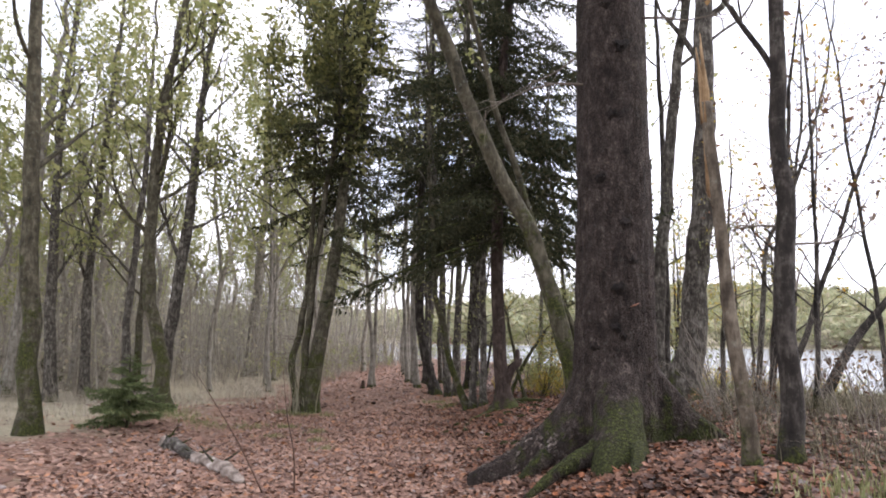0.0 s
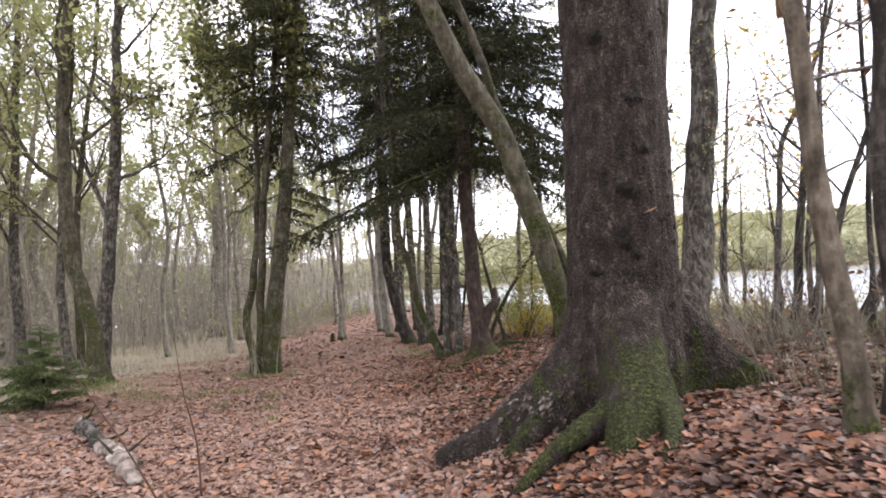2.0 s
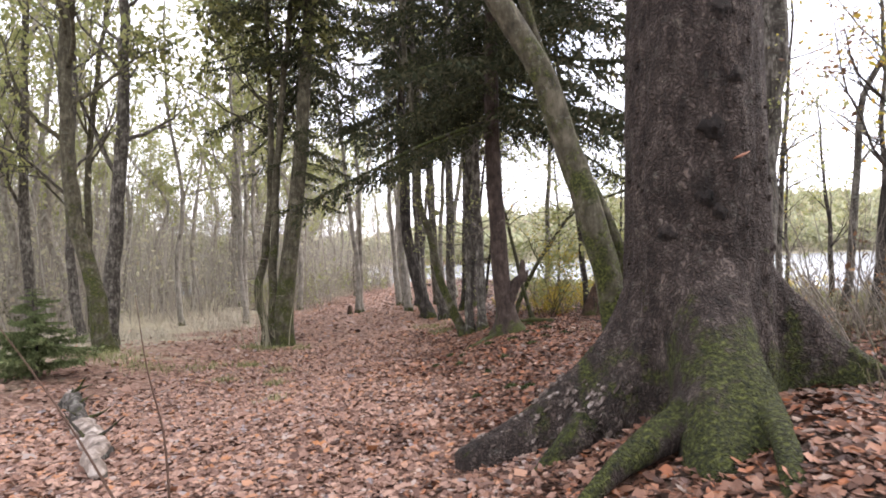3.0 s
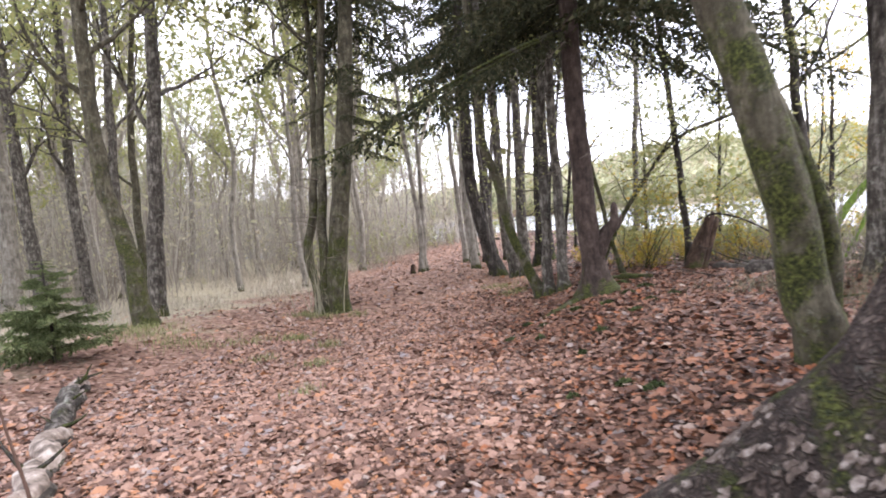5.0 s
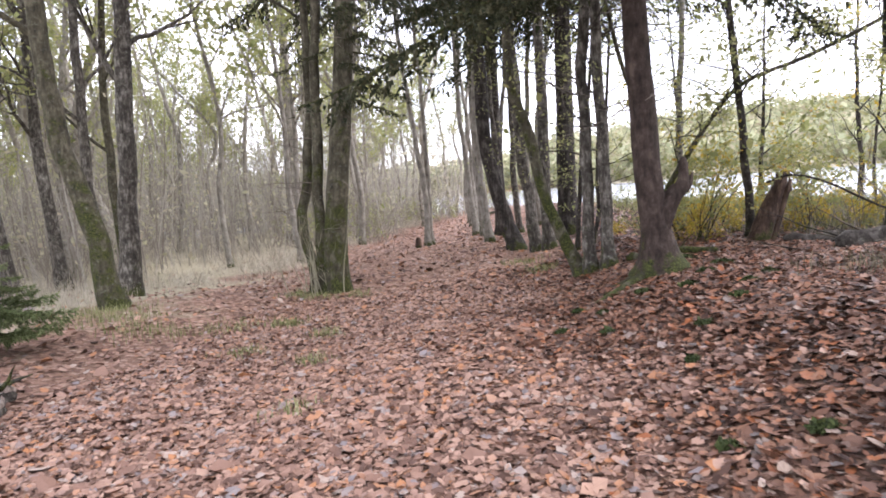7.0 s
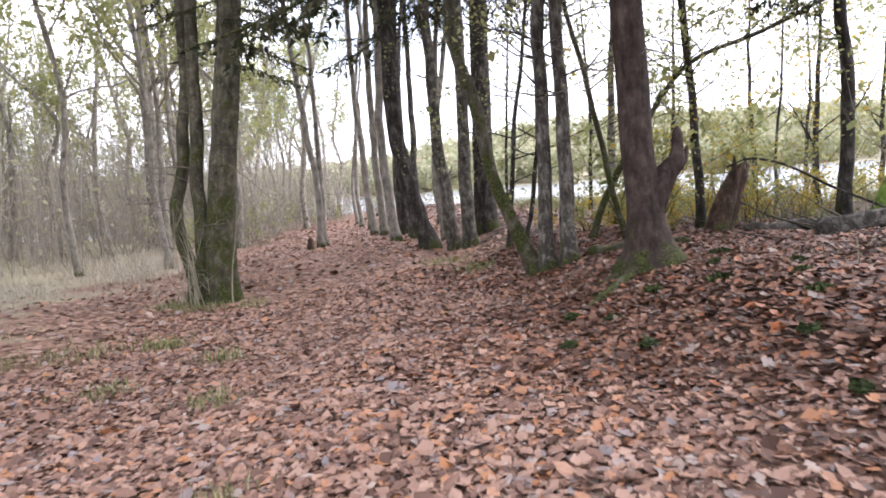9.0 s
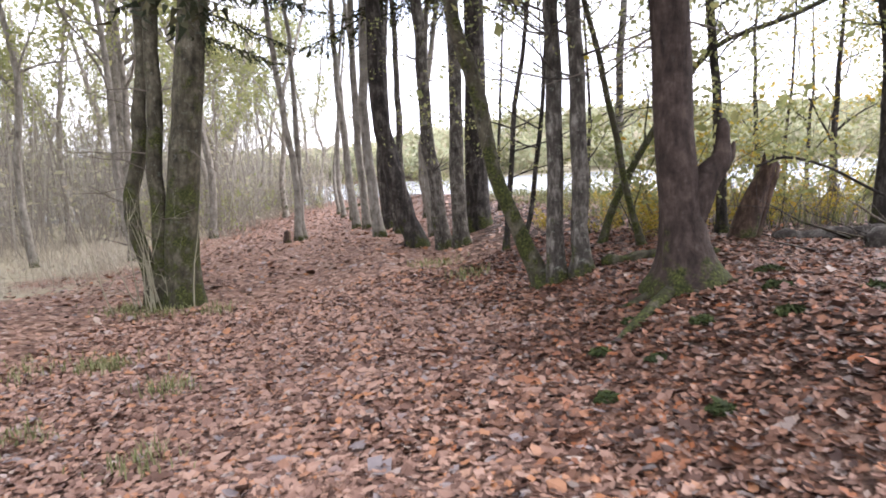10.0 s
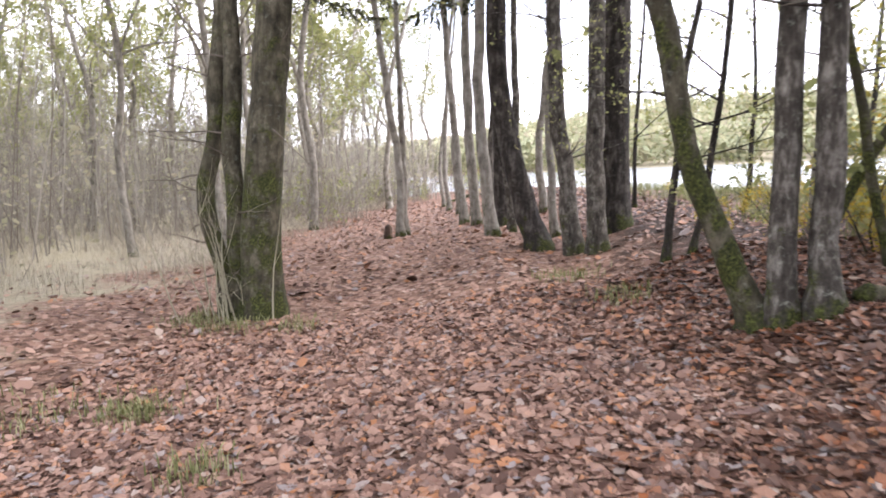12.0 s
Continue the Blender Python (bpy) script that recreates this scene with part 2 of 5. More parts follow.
def ground_mat():
    m, n, l, b = node_mat("leaf_litter_soil", 0.9)
    co = n.new("ShaderNodeTexCoord").outputs["Object"]
    vo = n.new("ShaderNodeTexVoronoi")
    vo.inputs["Scale"].default_value = 13
    l.new(co, vo.inputs["Vector"])
    sep = n.new("ShaderNodeSeparateColor")
    l.new(vo.outputs["Color"], sep.inputs[0])
    leafy = ramp(n, l, sep.outputs[0], [(0.0, (0.1, 0.052, 0.035)), (0.4, (0.22, 0.125, 0.085)), (0.75, (0.34, 0.2, 0.145)), (1.0, (0.44, 0.31, 0.24))])
    fine = noise_tex(n, l, co, 60, 6)
    leafy = mix_col(n, l, math_node(n, l, "MULTIPLY", fine, 0.5), leafy, (0.05, 0.032, 0.022))
    pos = n.new("ShaderNodeSeparateXYZ")
    l.new(co, pos.inputs[0])
    wild = noise_tex(n, l, co, 0.35, 6, 0.65)
    side = math_node(n, l, "ADD", math_node(n, l, "MULTIPLY", math_node(n, l, "ADD", pos.outputs["X"], 6.5), -0.22), math_node(n, l, "MULTIPLY", math_node(n, l, "SUBTRACT", wild, 0.5), 3.0))
    lake_side = math_node(n, l, "ADD", math_node(n, l, "MULTIPLY", math_node(n, l, "SUBTRACT", pos.outputs["X"], 9.0), 0.2), math_node(n, l, "MULTIPLY", math_node(n, l, "SUBTRACT", wild, 0.5), 3.0))
    f = ramp(n, l, math_node(n, l, "MAXIMUM", side, lake_side), [(0.1, (0, 0, 0)), (0.7, (1, 1, 1))])
    grass = ramp(n, l, noise_tex(n, l, co, 9, 7, 0.7), [(0.3, (0.19, 0.17, 0.1)), (0.55, (0.34, 0.3, 0.21)), (0.75, (0.46, 0.42, 0.32))])
    humus = math_node(n, l, "ADD", math_node(n, l, "MULTIPLY", math_node(n, l, "SUBTRACT", pos.outputs["X"], 0.2), 0.6), math_node(n, l, "MULTIPLY", math_node(n, l, "SUBTRACT", noise_tex(n, l, co, 2.2, 6, 0.7), 0.5), 2.5))
    leafy = mix_col(n, l, ramp(n, l, humus, [(0.0, (0, 0, 0)), (0.7, (1, 1, 1))]), leafy, mix_col(n, l, fine, (0.02, 0.012, 0.008), (0.075, 0.045, 0.03)))
    l.new(mix_col(n, l, f, leafy, grass), b.inputs["Base Color"])
    bump(n, l, b, math_node(n, l, "ADD", vo.outputs["Distance"], fine), 0.8, 0.03)
    return m


GROUND = ground_mat()


def water_mat():
    m, n, l, b = node_mat("lake_water", 0.22)
    b.inputs["Base Color"].default_value = (0.36, 0.38, 0.4, 1)
    b.inputs["Specular IOR Level"].default_value = 0.8
    b.inputs["IOR"].default_value = 1.33
    co = n.new("ShaderNodeTexCoord").outputs["Object"]
    bump(n, l, b, noise_tex(n, l, scaled(n, l, co, (1, 2.5, 1)), 1.6, 6), 0.15, 0.1)
    return m


WATER = water_mat()


# ---- building helpers ----
def smooth(a, b, v):
    t = np.clip((v - a) / (b - a), 0, 1)
    return t * t * (3 - 2 * t)


def height(x, y):
    """The lie of the land: a path that falls gently, a low bank beside it, the lake basin and the hill beyond."""
    x, y = np.asarray(x, float), np.asarray(y, float)
    z = -1.45 * (1 - np.exp(-np.maximum(y, -3) / 18))
    z = z + (0.78 - 0.33 * smooth(6, 18, y)) * smooth(-0.4, 2.6 - 0.8 * smooth(10, 18, y), x) * (1 - 0.2 * smooth(4, 9, x))
    z = z - 0.34 * (1 - smooth(-3.2, -1, x)) * smooth(9, 18, y) * (1 - 0.9 * (1 - smooth(-8, -5, x)) * (1 - smooth(20, 26, y)))
    z = z - 0.25 * (1 - smooth(-14, -8, x)) * smooth(24, 40, y)
    z = z + 0.3 * smooth(21, 27, y) * smooth(-7, -4, x) * (1 - smooth(-2, 0, x)) + 0.1 * smooth(20, 26, y) * smooth(-2, 0, x)
    z = z + 0.4 * smooth(3, 5.5, x) * smooth(6, 9, y) * (1 - smooth(15, 19, y))
    d = np.maximum(x - (25 - 0.42 * (y - 28)), np.minimum(y - 76, (x + 14) * 0.8))
    k = smooth(-17, 4, d)
    z = z * (1 - k) - 2.35 * k - 0.6 * smooth(4, 20, d)
    far = y + 0.12 * x - 148
    z = z + smooth(-6, 3, far) * 1.3 + smooth(0, 120, far) * (5 + 12 * smooth(-40, 130, x) + 3 * np.sin(x * 0.03))
    left = -x - 75
    z = z + smooth(0, 120, left) * 12 * (1 - smooth(80, 130, y))
    bumps = np.sin(x * 2.1 + 1.3 * np.sin(y * 1.1)) * np.sin(y * 1.7 + np.sin(x * 1.3)) * 0.02 + np.sin(x * 5.3 + y * 2) * np.sin(y * 4.7 - x) * 0.01
    return z + bumps


def ground_z(x, y):
    return float(height(x, y))


class Shape:
    """Gathers vertices and faces for one mesh."""

    def __init__(self):
        self.v, self.f, self.count = [], [], 0

    def add(self, verts, faces):
        verts = np.asarray(verts, float).reshape(-1, 3)
        self.v.append(verts)
        self.f.extend(tuple(i + self.count for i in q) for q in faces)
        self.count += len(verts)

    def tube(self, pts, radii, sides=8, rough=0.0, seed=0, caps=True):
        pts = [Vector(p) for p in pts]
        rings, prev = [], None
        for i, p in enumerate(pts):
            d = (pts[min(i + 1, len(pts) - 1)] - pts[max(i - 1, 0)]).normalized()
            a = prev if prev is not None else (Vector((1, 0, 0)) if abs(d.x) < 0.8 else Vector((0, 1, 0)))
            a = (a - d * a.dot(d)).normalized()
            prev, b = a, d.cross(a)
            for s in range(sides):
                t = 2 * math.pi * s / sides
                w = a * math.cos(t) + b * math.sin(t)
                r = radii[i]
                if rough:
                    r *= 1 + rough * noise.noise(Vector((p.x + seed * 7.3, p.y, p.z * 1.3)) + w * 1.6) + rough * 0.5 * noise.noise(Vector((p.x * 3 + seed, p.y * 3, p.z * 4)) + w * 4)
                rings.append(p + w * r)
        k = len(pts)
        faces = [(i * sides + s, i * sides + (s + 1) % sides, (i + 1) * sides + (s + 1) % sides, (i + 1) * sides + s) for i in range(k - 1) for s in range(sides)]
        if caps:
            faces += [tuple(range(sides))[::-1], tuple((k - 1) * sides + s for s in range(sides))]
        self.add([tuple(q) for q in rings], faces)

    def mesh(self, name, mat, soft=True):
        me = bpy.data.meshes.new(name)
        v = np.concatenate(self.v) if self.v else np.zeros((0, 3))
        me.from_pydata(v.tolist(), [], self.f)
        me.materials.append(mat)
        if soft:
            me.polygons.foreach_set("use_smooth", [True] * len(me.polygons))
        return me


def tri_mesh(name, verts, tris, mat, soft=False):
    """A mesh from arrays of triangles."""
    me = bpy.data.meshes.new(name)
    verts, tris = np.ascontiguousarray(verts, np.float32), np.ascontiguousarray(tris, np.int32)
    me.vertices.add(len(verts))
    me.vertices.foreach_set("co", verts.ravel())
    me.loops.add(tris.size)
    me.loops.foreach_set("vertex_index", tris.ravel())
    me.polygons.add(len(tris))
    me.polygons.foreach_set("loop_start", np.arange(0, tris.size, 3, dtype=np.int32))
    me.update(calc_edges=True)
    me.polygons.foreach_set("use_smooth", [soft] * len(tris))
    me.materials.append(mat)
    return me


def part(name, me, parent, label=""):
    ob = new(name, me)
    ob.parent = parent
    return tagged(ob, label) if label else ob


def thing(name, x, y, label, category, group="", sink=0.0, z=None, kind=""):
    e = new(name)
    e.empty_display_size = 0.2
    e.location = (x, y, (ground_z(x, y) if z is None else z) - sink)
    return tagged(e, label, category, group, kind)


def frames_of(rng, n, up=0.0):
    """n random orthonormal frames, their normals drawn towards +z by up."""
    nz = rng.normal(size=(n, 3))
    nz[:, 2] = np.abs(nz[:, 2]) + up
    nz /= np.linalg.norm(nz, axis=1, keepdims=True)
    t = rng.normal(size=(n, 3))
    t -= nz * np.sum(t * nz, 1, keepdims=True)
    t /= np.linalg.norm(t, axis=1, keepdims=True)
    return t, np.cross(nz, t), nz


def scatter(rng, centres, size, outline, up=0.0, curl=0.3, spread=0.35, flat=False):
    """Leaves: a fan of triangles round each centre, curled. Returns vertices and triangles."""
    n, k = len(centres), len(outline)
    t, b, nz = frames_of(rng, n, up)
    s = size * np.exp(rng.normal(0, spread, n))
    o = np.asarray(outline)
    c = curl * rng.uniform(-0.6, 1.3, n)
    base = np.concatenate([[[0.15, 0.0]], o])
    bend = (base[:, 0] ** 2 * 0.8 + np.abs(base[:, 1]) * 0.7)
    wob = rng.normal(0, 0.14, (n, k + 1))
    wob[:, 0] = 0
    v = (centres[:, None, :] + s[:, None, None] * (base[None, :, 0, None] * t[:, None, :] + base[None, :, 1, None] * b[:, None, :]
         + (bend[None, :] * c[:, None] + wob * curl)[:, :, None] * nz[:, None, :]))
    if flat:
        v = v[:, 1:]
        tris = (np.arange(n)[:, None, None] * k + np.array([[0, i, i + 1] for i in range(1, k - 1)])[None]).reshape(-1, 3)
        return v.reshape(-1, 3), tris
    if k == 4:
        v = v[:, 1:]
        tris = (np.arange(n)[:, None, None] * 4 + np.array([[0, 1, 2], [0, 2, 3]])[None]).reshape(-1, 3)
        return v.reshape(-1, 3), tris
    i = np.arange(1, k + 1)
    fan = np.stack([np.zeros(k, int), i, np.roll(i, -1)], 1)
    tris = (np.arange(n)[:, None, None] * (k + 1) + fan[None]).reshape(-1, 3)
    return v.reshape(-1, 3), tris


LOBED = [(-1.0, 0.0), (-0.35, 0.68), (-0.1, 0.36), (0.35, 0.8), (1.0, 0.0), (0.35, -0.8), (-0.1, -0.36), (-0.35, -0.68)]
OVAL = [(-1.0, 0.0), (-0.3, 0.5), (0.5, 0.4), (1.0, 0.0), (0.5, -0.4), (-0.3, -0.5)]
BEECH = [(-1.0, 0.0), (-0.35, 0.55), (0.45, 0.5), (1.0, 0.05), (0.4, -0.55), (-0.4, -0.5)]
DIAMOND = [(-1.0, 0.0), (0.0, 0.55), (1.0, 0.0), (0.0, -0.55)]


def curve_points(pts, steps):
    """A smooth run of points through pts (Catmull-Rom)."""
    p = [Vector(q) for q in pts]
    p = [p[0] * 2 - p[1]] + p + [p[-1] * 2 - p[-2]]
    out = []
    for i in range(1, len(p) - 2):
        a, b, c, d = p[i - 1:i + 3]
        for s in range(steps):
            t = s / steps
            out.append(0.5 * (2 * b + (c - a) * t + (2 * a - 5 * b + 4 * c - d) * t * t + (3 * b - a - 3 * c + d) * t ** 3))
    return out + [p[-2]]


def trunk_line(offsets, total, rng):
    """The trunk's axis: the given sideways offsets (dx, z), or (dx, dy, z), carried on to the full height."""
    pts = [Vector((0, 0, -0.25)), Vector((0, 0, 0))]
    for o in offsets:
        pts.append(Vector((o[0], 0, o[1])) if len(o) == 2 else Vector(o))
    d = (pts[-1] - pts[-2]).normalized()
    z = pts[-1].z
    while z < total:
        d = (d + Vector((rng.uniform(-0.09, 0.09), rng.uniform(-0.09, 0.09), 0.12))).normalized()
        pts.append(pts[-1] + d * 1.6)
        z = pts[-1].z
    return pts


def grow(rng, wood, start, way, length, radius, depth, tips, lift=0.25, wander=0.28, kids=(4, 6)):
    """One limb with its side shoots; the tips take leaves."""
    n = max(4, int(length / 0.35)) if depth > 0 else 4
    n = min(n, 9)
    p, d, pts = Vector(start), Vector(way).normalized(), [Vector(start)]
    for _ in range(n):
        d = (d + Vector(rng.uniform(-wander, wander, 3)) + Vector((0, 0, lift * 0.35))).normalized()
        p = p + d * (length / n)
        pts.append(p)
    wood.tube(pts, [radius * (1 - 0.85 * i / n) for i in range(n + 1)], 5 if depth > 1 else (4 if depth else 3), caps=False)
    if depth == 0:
        tips.extend(pts[1:])
        return
    for k in range(int(rng.integers(*kids))):
        i = int(rng.integers(max(1, n // 4), n + 1))
        side = Vector(rng.normal(0, 1, 3))
        side = (side - d * side.dot(d)).normalized()
        w = (d * 0.75 + side * 0.75 + Vector((0, 0, lift))).normalized()
        grow(rng, wood, pts[i], w, length * rng.uniform(0.35, 0.6), radius * 0.45 * (1 - 0.5 * i / n), depth - 1, tips, lift, wander, kids)


def broadleaf(name, x, y, r, offsets, label, bark, total=16.0, limbs=9, crown_from=0.4, leaf=LEAF_GREEN, leaves=500, leaf_size=0.05, seed=1, group="", low_leaves=0, flare=1.5, rough=0.14, sink=0.0, depth=2, reach=0.26, low=None, taper=0.75, sides=14):
    """A broadleaved tree: trunk with a flared foot, limbs, and a thin autumn crown."""
    rng = np.random.default_rng(seed)
    e = thing(name, x, y, label, "tree", group, sink)
    line = curve_points(trunk_line(offsets, total, rng), 4)
    for p in line:
        if p.z > 0.3:
            p += Vector((noise.noise(Vector((seed, 0, p.z * 1.1))), noise.noise(Vector((0, seed, p.z * 1.1))), 0)) * (0.03 + 0.3 * r)
    rad = []
    for p in line:
        t = max(0, p.z) / total
        rad.append(r * (1 - taper * t) * (1 + (flare - 1) * math.exp(-max(0, p.z) / (r * 1.6))) if p.z >= 0 else r * flare)
    s = Shape()
    s.tube(line, rad, sides, rough, seed)
    part("trunk", s.mesh("trunk", bark), e)
    tips = []
    for k in range(limbs):
        zt = total * (crown_from + (0.97 - crown_from) * (k + rng.uniform(0, 0.8)) / limbs)
        i = min(range(len(line)), key=lambda j: abs(line[j].z - zt))
        a = rng.uniform(0, 2 * math.pi)
        w = Vector((math.cos(a), math.sin(a), rng.uniform(0.5, 1.2)))
        wood = Shape()
        grow(rng, wood, line[i], w, total * reach * rng.uniform(0.6, 1.1) * (1.1 - 0.5 * zt / total), max(0.012, rad[i] * 0.45), depth, tips)
        part("branch", wood.mesh("branch", bark), e)
    low_tips = []
    for z0, a, length in low or ():
        i = min(range(len(line)), key=lambda j: abs(line[j].z - z0))
        wood = Shape()
        grow(rng, wood, line[i], Vector((math.cos(radians(a)), math.sin(radians(a)), 0.15)), length, 0.014, 1, low_tips, 0.1)
        part("branch", wood.mesh("branch", TWIG), e, "bare pale twig")
    if low_leaves:
        for k in range(9):
            z0, a = rng.uniform(1.3, 4.8), rng.uniform(0, 2 * math.pi)
            i = min(range(len(line)), key=lambda j: abs(line[j].z - z0))
            wood = Shape()
            grow(rng, wood, line[i], Vector((math.cos(a), math.sin(a), 0.3)), rng.uniform(1.0, 2.2), 0.016, 2, low_tips, 0.1, 0.3, (3, 5))
            part("branch", wood.mesh("branch", bark), e)
        c = np.array([tuple(low_tips[i]) for i in rng.integers(0, len(low_tips), 2 * low_leaves)]) + rng.normal(0, 0.09, (2 * low_leaves, 3))
        v, t = scatter(rng, c, 0.026, DIAMOND, 0.2, 0.3)
        part("lower_crown", tri_mesh("lower_crown", v, t, leaf), e, "small yellow-green leaves on low twigs")
    if leaves and tips:
        c = np.array([tuple(tips[i]) for i in rng.integers(0, len(tips), leaves)]) + rng.normal(0, 0.16, (leaves, 3))
        v, t = scatter(rng, c, leaf_size, DIAMOND, 0.2, 0.3)
        part("crown", tri_mesh("crown", v, t, leaf), e, "sparse autumn leaves")
    return e


def needle_branch(rng, length, twig_gap=0.12, needle=0.09, width=0.023):
    """A drooping needled branch along +x. Returns vertices and triangles of the needles, and the spine."""
    n = 12
    spine = [Vector((length * i / n, 0.06 * math.sin(i * 1.3), -0.32 * length * (i / n) ** 2 + 0.16 * length * (i / n) ** 4)) for i in range(n + 1)]
    seg = []
    m = int(length / twig_gap)
    for j in range(m):
        u = (j + 0.6) / m
        f = u * n
        i = min(n - 1, int(f))
        p = spine[i].lerp(spine[i + 1], f - i)
        for side in (-1, 1):
            tl = (0.25 + 0.75 * math.sin(math.pi * min(1, u * 0.8 + 0.2))) * 0.2 * length * rng.uniform(0.6, 1.2)
            d = Vector((0.65, side * rng.uniform(0.5, 1.0), rng.uniform(-0.75, -0.1))).normalized()
            seg.append((p, p + d * tl))
            if tl > 0.3:
                for q in (0.35, 0.6, 0.85):
                    b = p + d * tl * q
                    dd = Vector((d.x + rng.uniform(-0.5, 0.5), d.y + rng.uniform(-0.6, 0.6), d.z - rng.uniform(0.1, 0.9))).normalized()
                    seg.append((b, b + dd * tl * 0.4))
    seg += [(spine[i], spine[i + 1]) for i in range(n // 3, n)]
    vs = []
    for a, b in seg:
        ln = (b - a).length
        d = (b - a) / max(ln, 1e-4)
        for q in range(max(2, int(ln / 0.055))):
            o = a + d * (ln * (q + rng.uniform(0, 1)) / max(2, int(ln / 0.055)))
            s = Vector(rng.normal(0, 1, 3))
            s = (s - d * s.dot(d)).normalized()
            tip = (d * 0.7 + s * 0.7) * needle * rng.uniform(0.7, 1.2)
            w = d.cross(s) * width
            vs.append((tuple(o - w), tuple(o + w), tuple(o + tip)))
    return np.array(vs), spine


def bough_models(seed, mat, *shape):
    """Three boughs, each the mesh of its wood and the mesh of its needles."""
    rg, out = np.random.default_rng(seed), []
    for _ in range(3):
        v, spine = needle_branch(rg, 3.6, *shape)
        w = Shape()
        w.tube(spine, [0.035 * (1 - 0.07 * j) for j in range(13)], 5, caps=False)
        v = v.reshape(-1, 3)
        out.append((w.mesh("bough", BARK_DARK), tri_mesh("needle_spray", v, np.arange(len(v)).reshape(-1, 3), mat)))
    return out


BOUGHS = bough_models(5, NEEDLE)


def spruce_crown(e, rng, line, z0, z1, reach, count, droop=0.0, models=BOUGHS):
    """Whorls of drooping boughs up the trunk, each with its spray of needles."""
    for k in range(count):
        u = (k + rng.uniform(0, 1)) / count
        z = z0 + (z1 - z0) * u ** 0.9
        i = min(range(len(line)), key=lambda j: abs(line[j].z - z))
        p = line[i]
        wood, spray = models[int(rng.integers(0, 3))]
        s = reach * (1.08 - 0.95 * (z - z0) / (z1 - z0)) / 3.6 * rng.uniform(0.5, 1.15)
        m = Matrix.Translation((p.x, p.y, z)) @ pose(0, 0, 0, rng.uniform(-20, 20), rng.uniform(-6, 18) + droop, rng.uniform(0, 360)) @ Matrix.Diagonal((s, s * rng.uniform(0.8, 1.2), s, 1))
        bough = part("bough", wood, e, "dark drooping bough")
        bough.matrix_basis = m
        part("needle_spray", spray, bough)


# ---- ground, lake, far shore ----
def grid_axis(*runs):
    out = []
    for a, b, n in runs:
        out += list(np.linspace(a, b, n, endpoint=False))
    return np.array(out + [runs[-1][1]])


gx = grid_axis((-420, -80, 18), (-80, -24, 30), (-24, -8, 28), (-8, 6, 90), (6, 28, 40), (28, 140, 40), (140, 420, 14))
gy = grid_axis((-90, -5, 24), (-5, 30, 200), (30, 80, 55), (80, 142, 14), (142, 300, 40), (300, 900, 10))
GX, GY = np.meshgrid(gx, gy)
gv = np.stack([GX.ravel(), GY.ravel(), height(GX, GY).ravel()], 1)
nx, ny = len(gx), len(gy)
ii = (np.arange(ny - 1)[:, None] * nx + np.arange(nx - 1)[None]).ravel()
gt = np.concatenate([np.stack([ii, ii + 1, ii + nx + 1], 1), np.stack([ii, ii + nx + 1, ii + nx], 1)])
tagged(new("ground", tri_mesh("ground", gv, gt, GROUND, True)), "woodland floor of brown leaf litter with rough grass", "ground", kind="structure")

lake = Shape()
lake.add([(-300, 20, -2.0), (400, 20, -2.0), (400, 200, -2.0), (-300, 200, -2.0)], [(0, 1, 2, 3)])
tagged(new("water", lake.mesh("lake", WATER, False)), "pale lake reflecting the overcast sky behind the trees", "lake", kind="structure")

rng = np.random.default_rng(11)
cx, cy = rng.uniform(-160, 260, 1500), rng.uniform(0, 1, 1500) ** 1.5 * 130
cy = 151 - 0.12 * cx + cy
cz, tall = height(cx, cy), rng.uniform(5, 9, 1500)
lobes = rng.normal(0, 1, (1500, 95, 3))
lobes /= np.linalg.norm(lobes, axis=2, keepdims=True)
lobes *= rng.uniform(0.5, 1.0, (1500, 95, 1))
cen = np.stack([cx, cy, cz + tall * 0.5], 1)[:, None, :] + lobes * np.stack([tall * 0.42, tall * 0.42, tall * 0.52], 1)[:, None, :]
v, t = scatter(rng, cen.reshape(-1, 3), 0.66, DIAMOND, 0.3, 0.3)
near_v, near_t = v, t
cx, cy = rng.uniform(-150, -58, 620), rng.uniform(8, 150, 620)
cz, tall = height(cx, cy), rng.uniform(10, 17, 620)
lobes = rng.normal(0, 1, (620, 150, 3))
lobes *= rng.uniform(0.5, 1.0, (620, 150, 1)) / np.linalg.norm(lobes, axis=2, keepdims=True)
cen = np.stack([cx, cy, cz + tall * 0.5], 1)[:, None, :] + lobes * np.stack([tall * 0.3, tall * 0.3, tall * 0.52], 1)[:, None, :]
v, t = scatter(rng, cen.reshape(-1, 3), 0.42, DIAMOND, 0.3, 0.3)
# both far woods get their haze from pale leaf colours alone
tagged(new("hillside_woods", tri_mesh("hillside_woods", v, t, THICKET_LEAF_HAZED)), "woods closing the view beyond the wood, paled for haze", "woods", kind="stuff")
v, t = near_v, near_t
tagged(new("far_woods", tri_mesh("far_woods", v, t, FAR_LEAF_HAZED)), "autumn woods on the hill across the lake, haze put into their colour", "woods", kind="stuff")


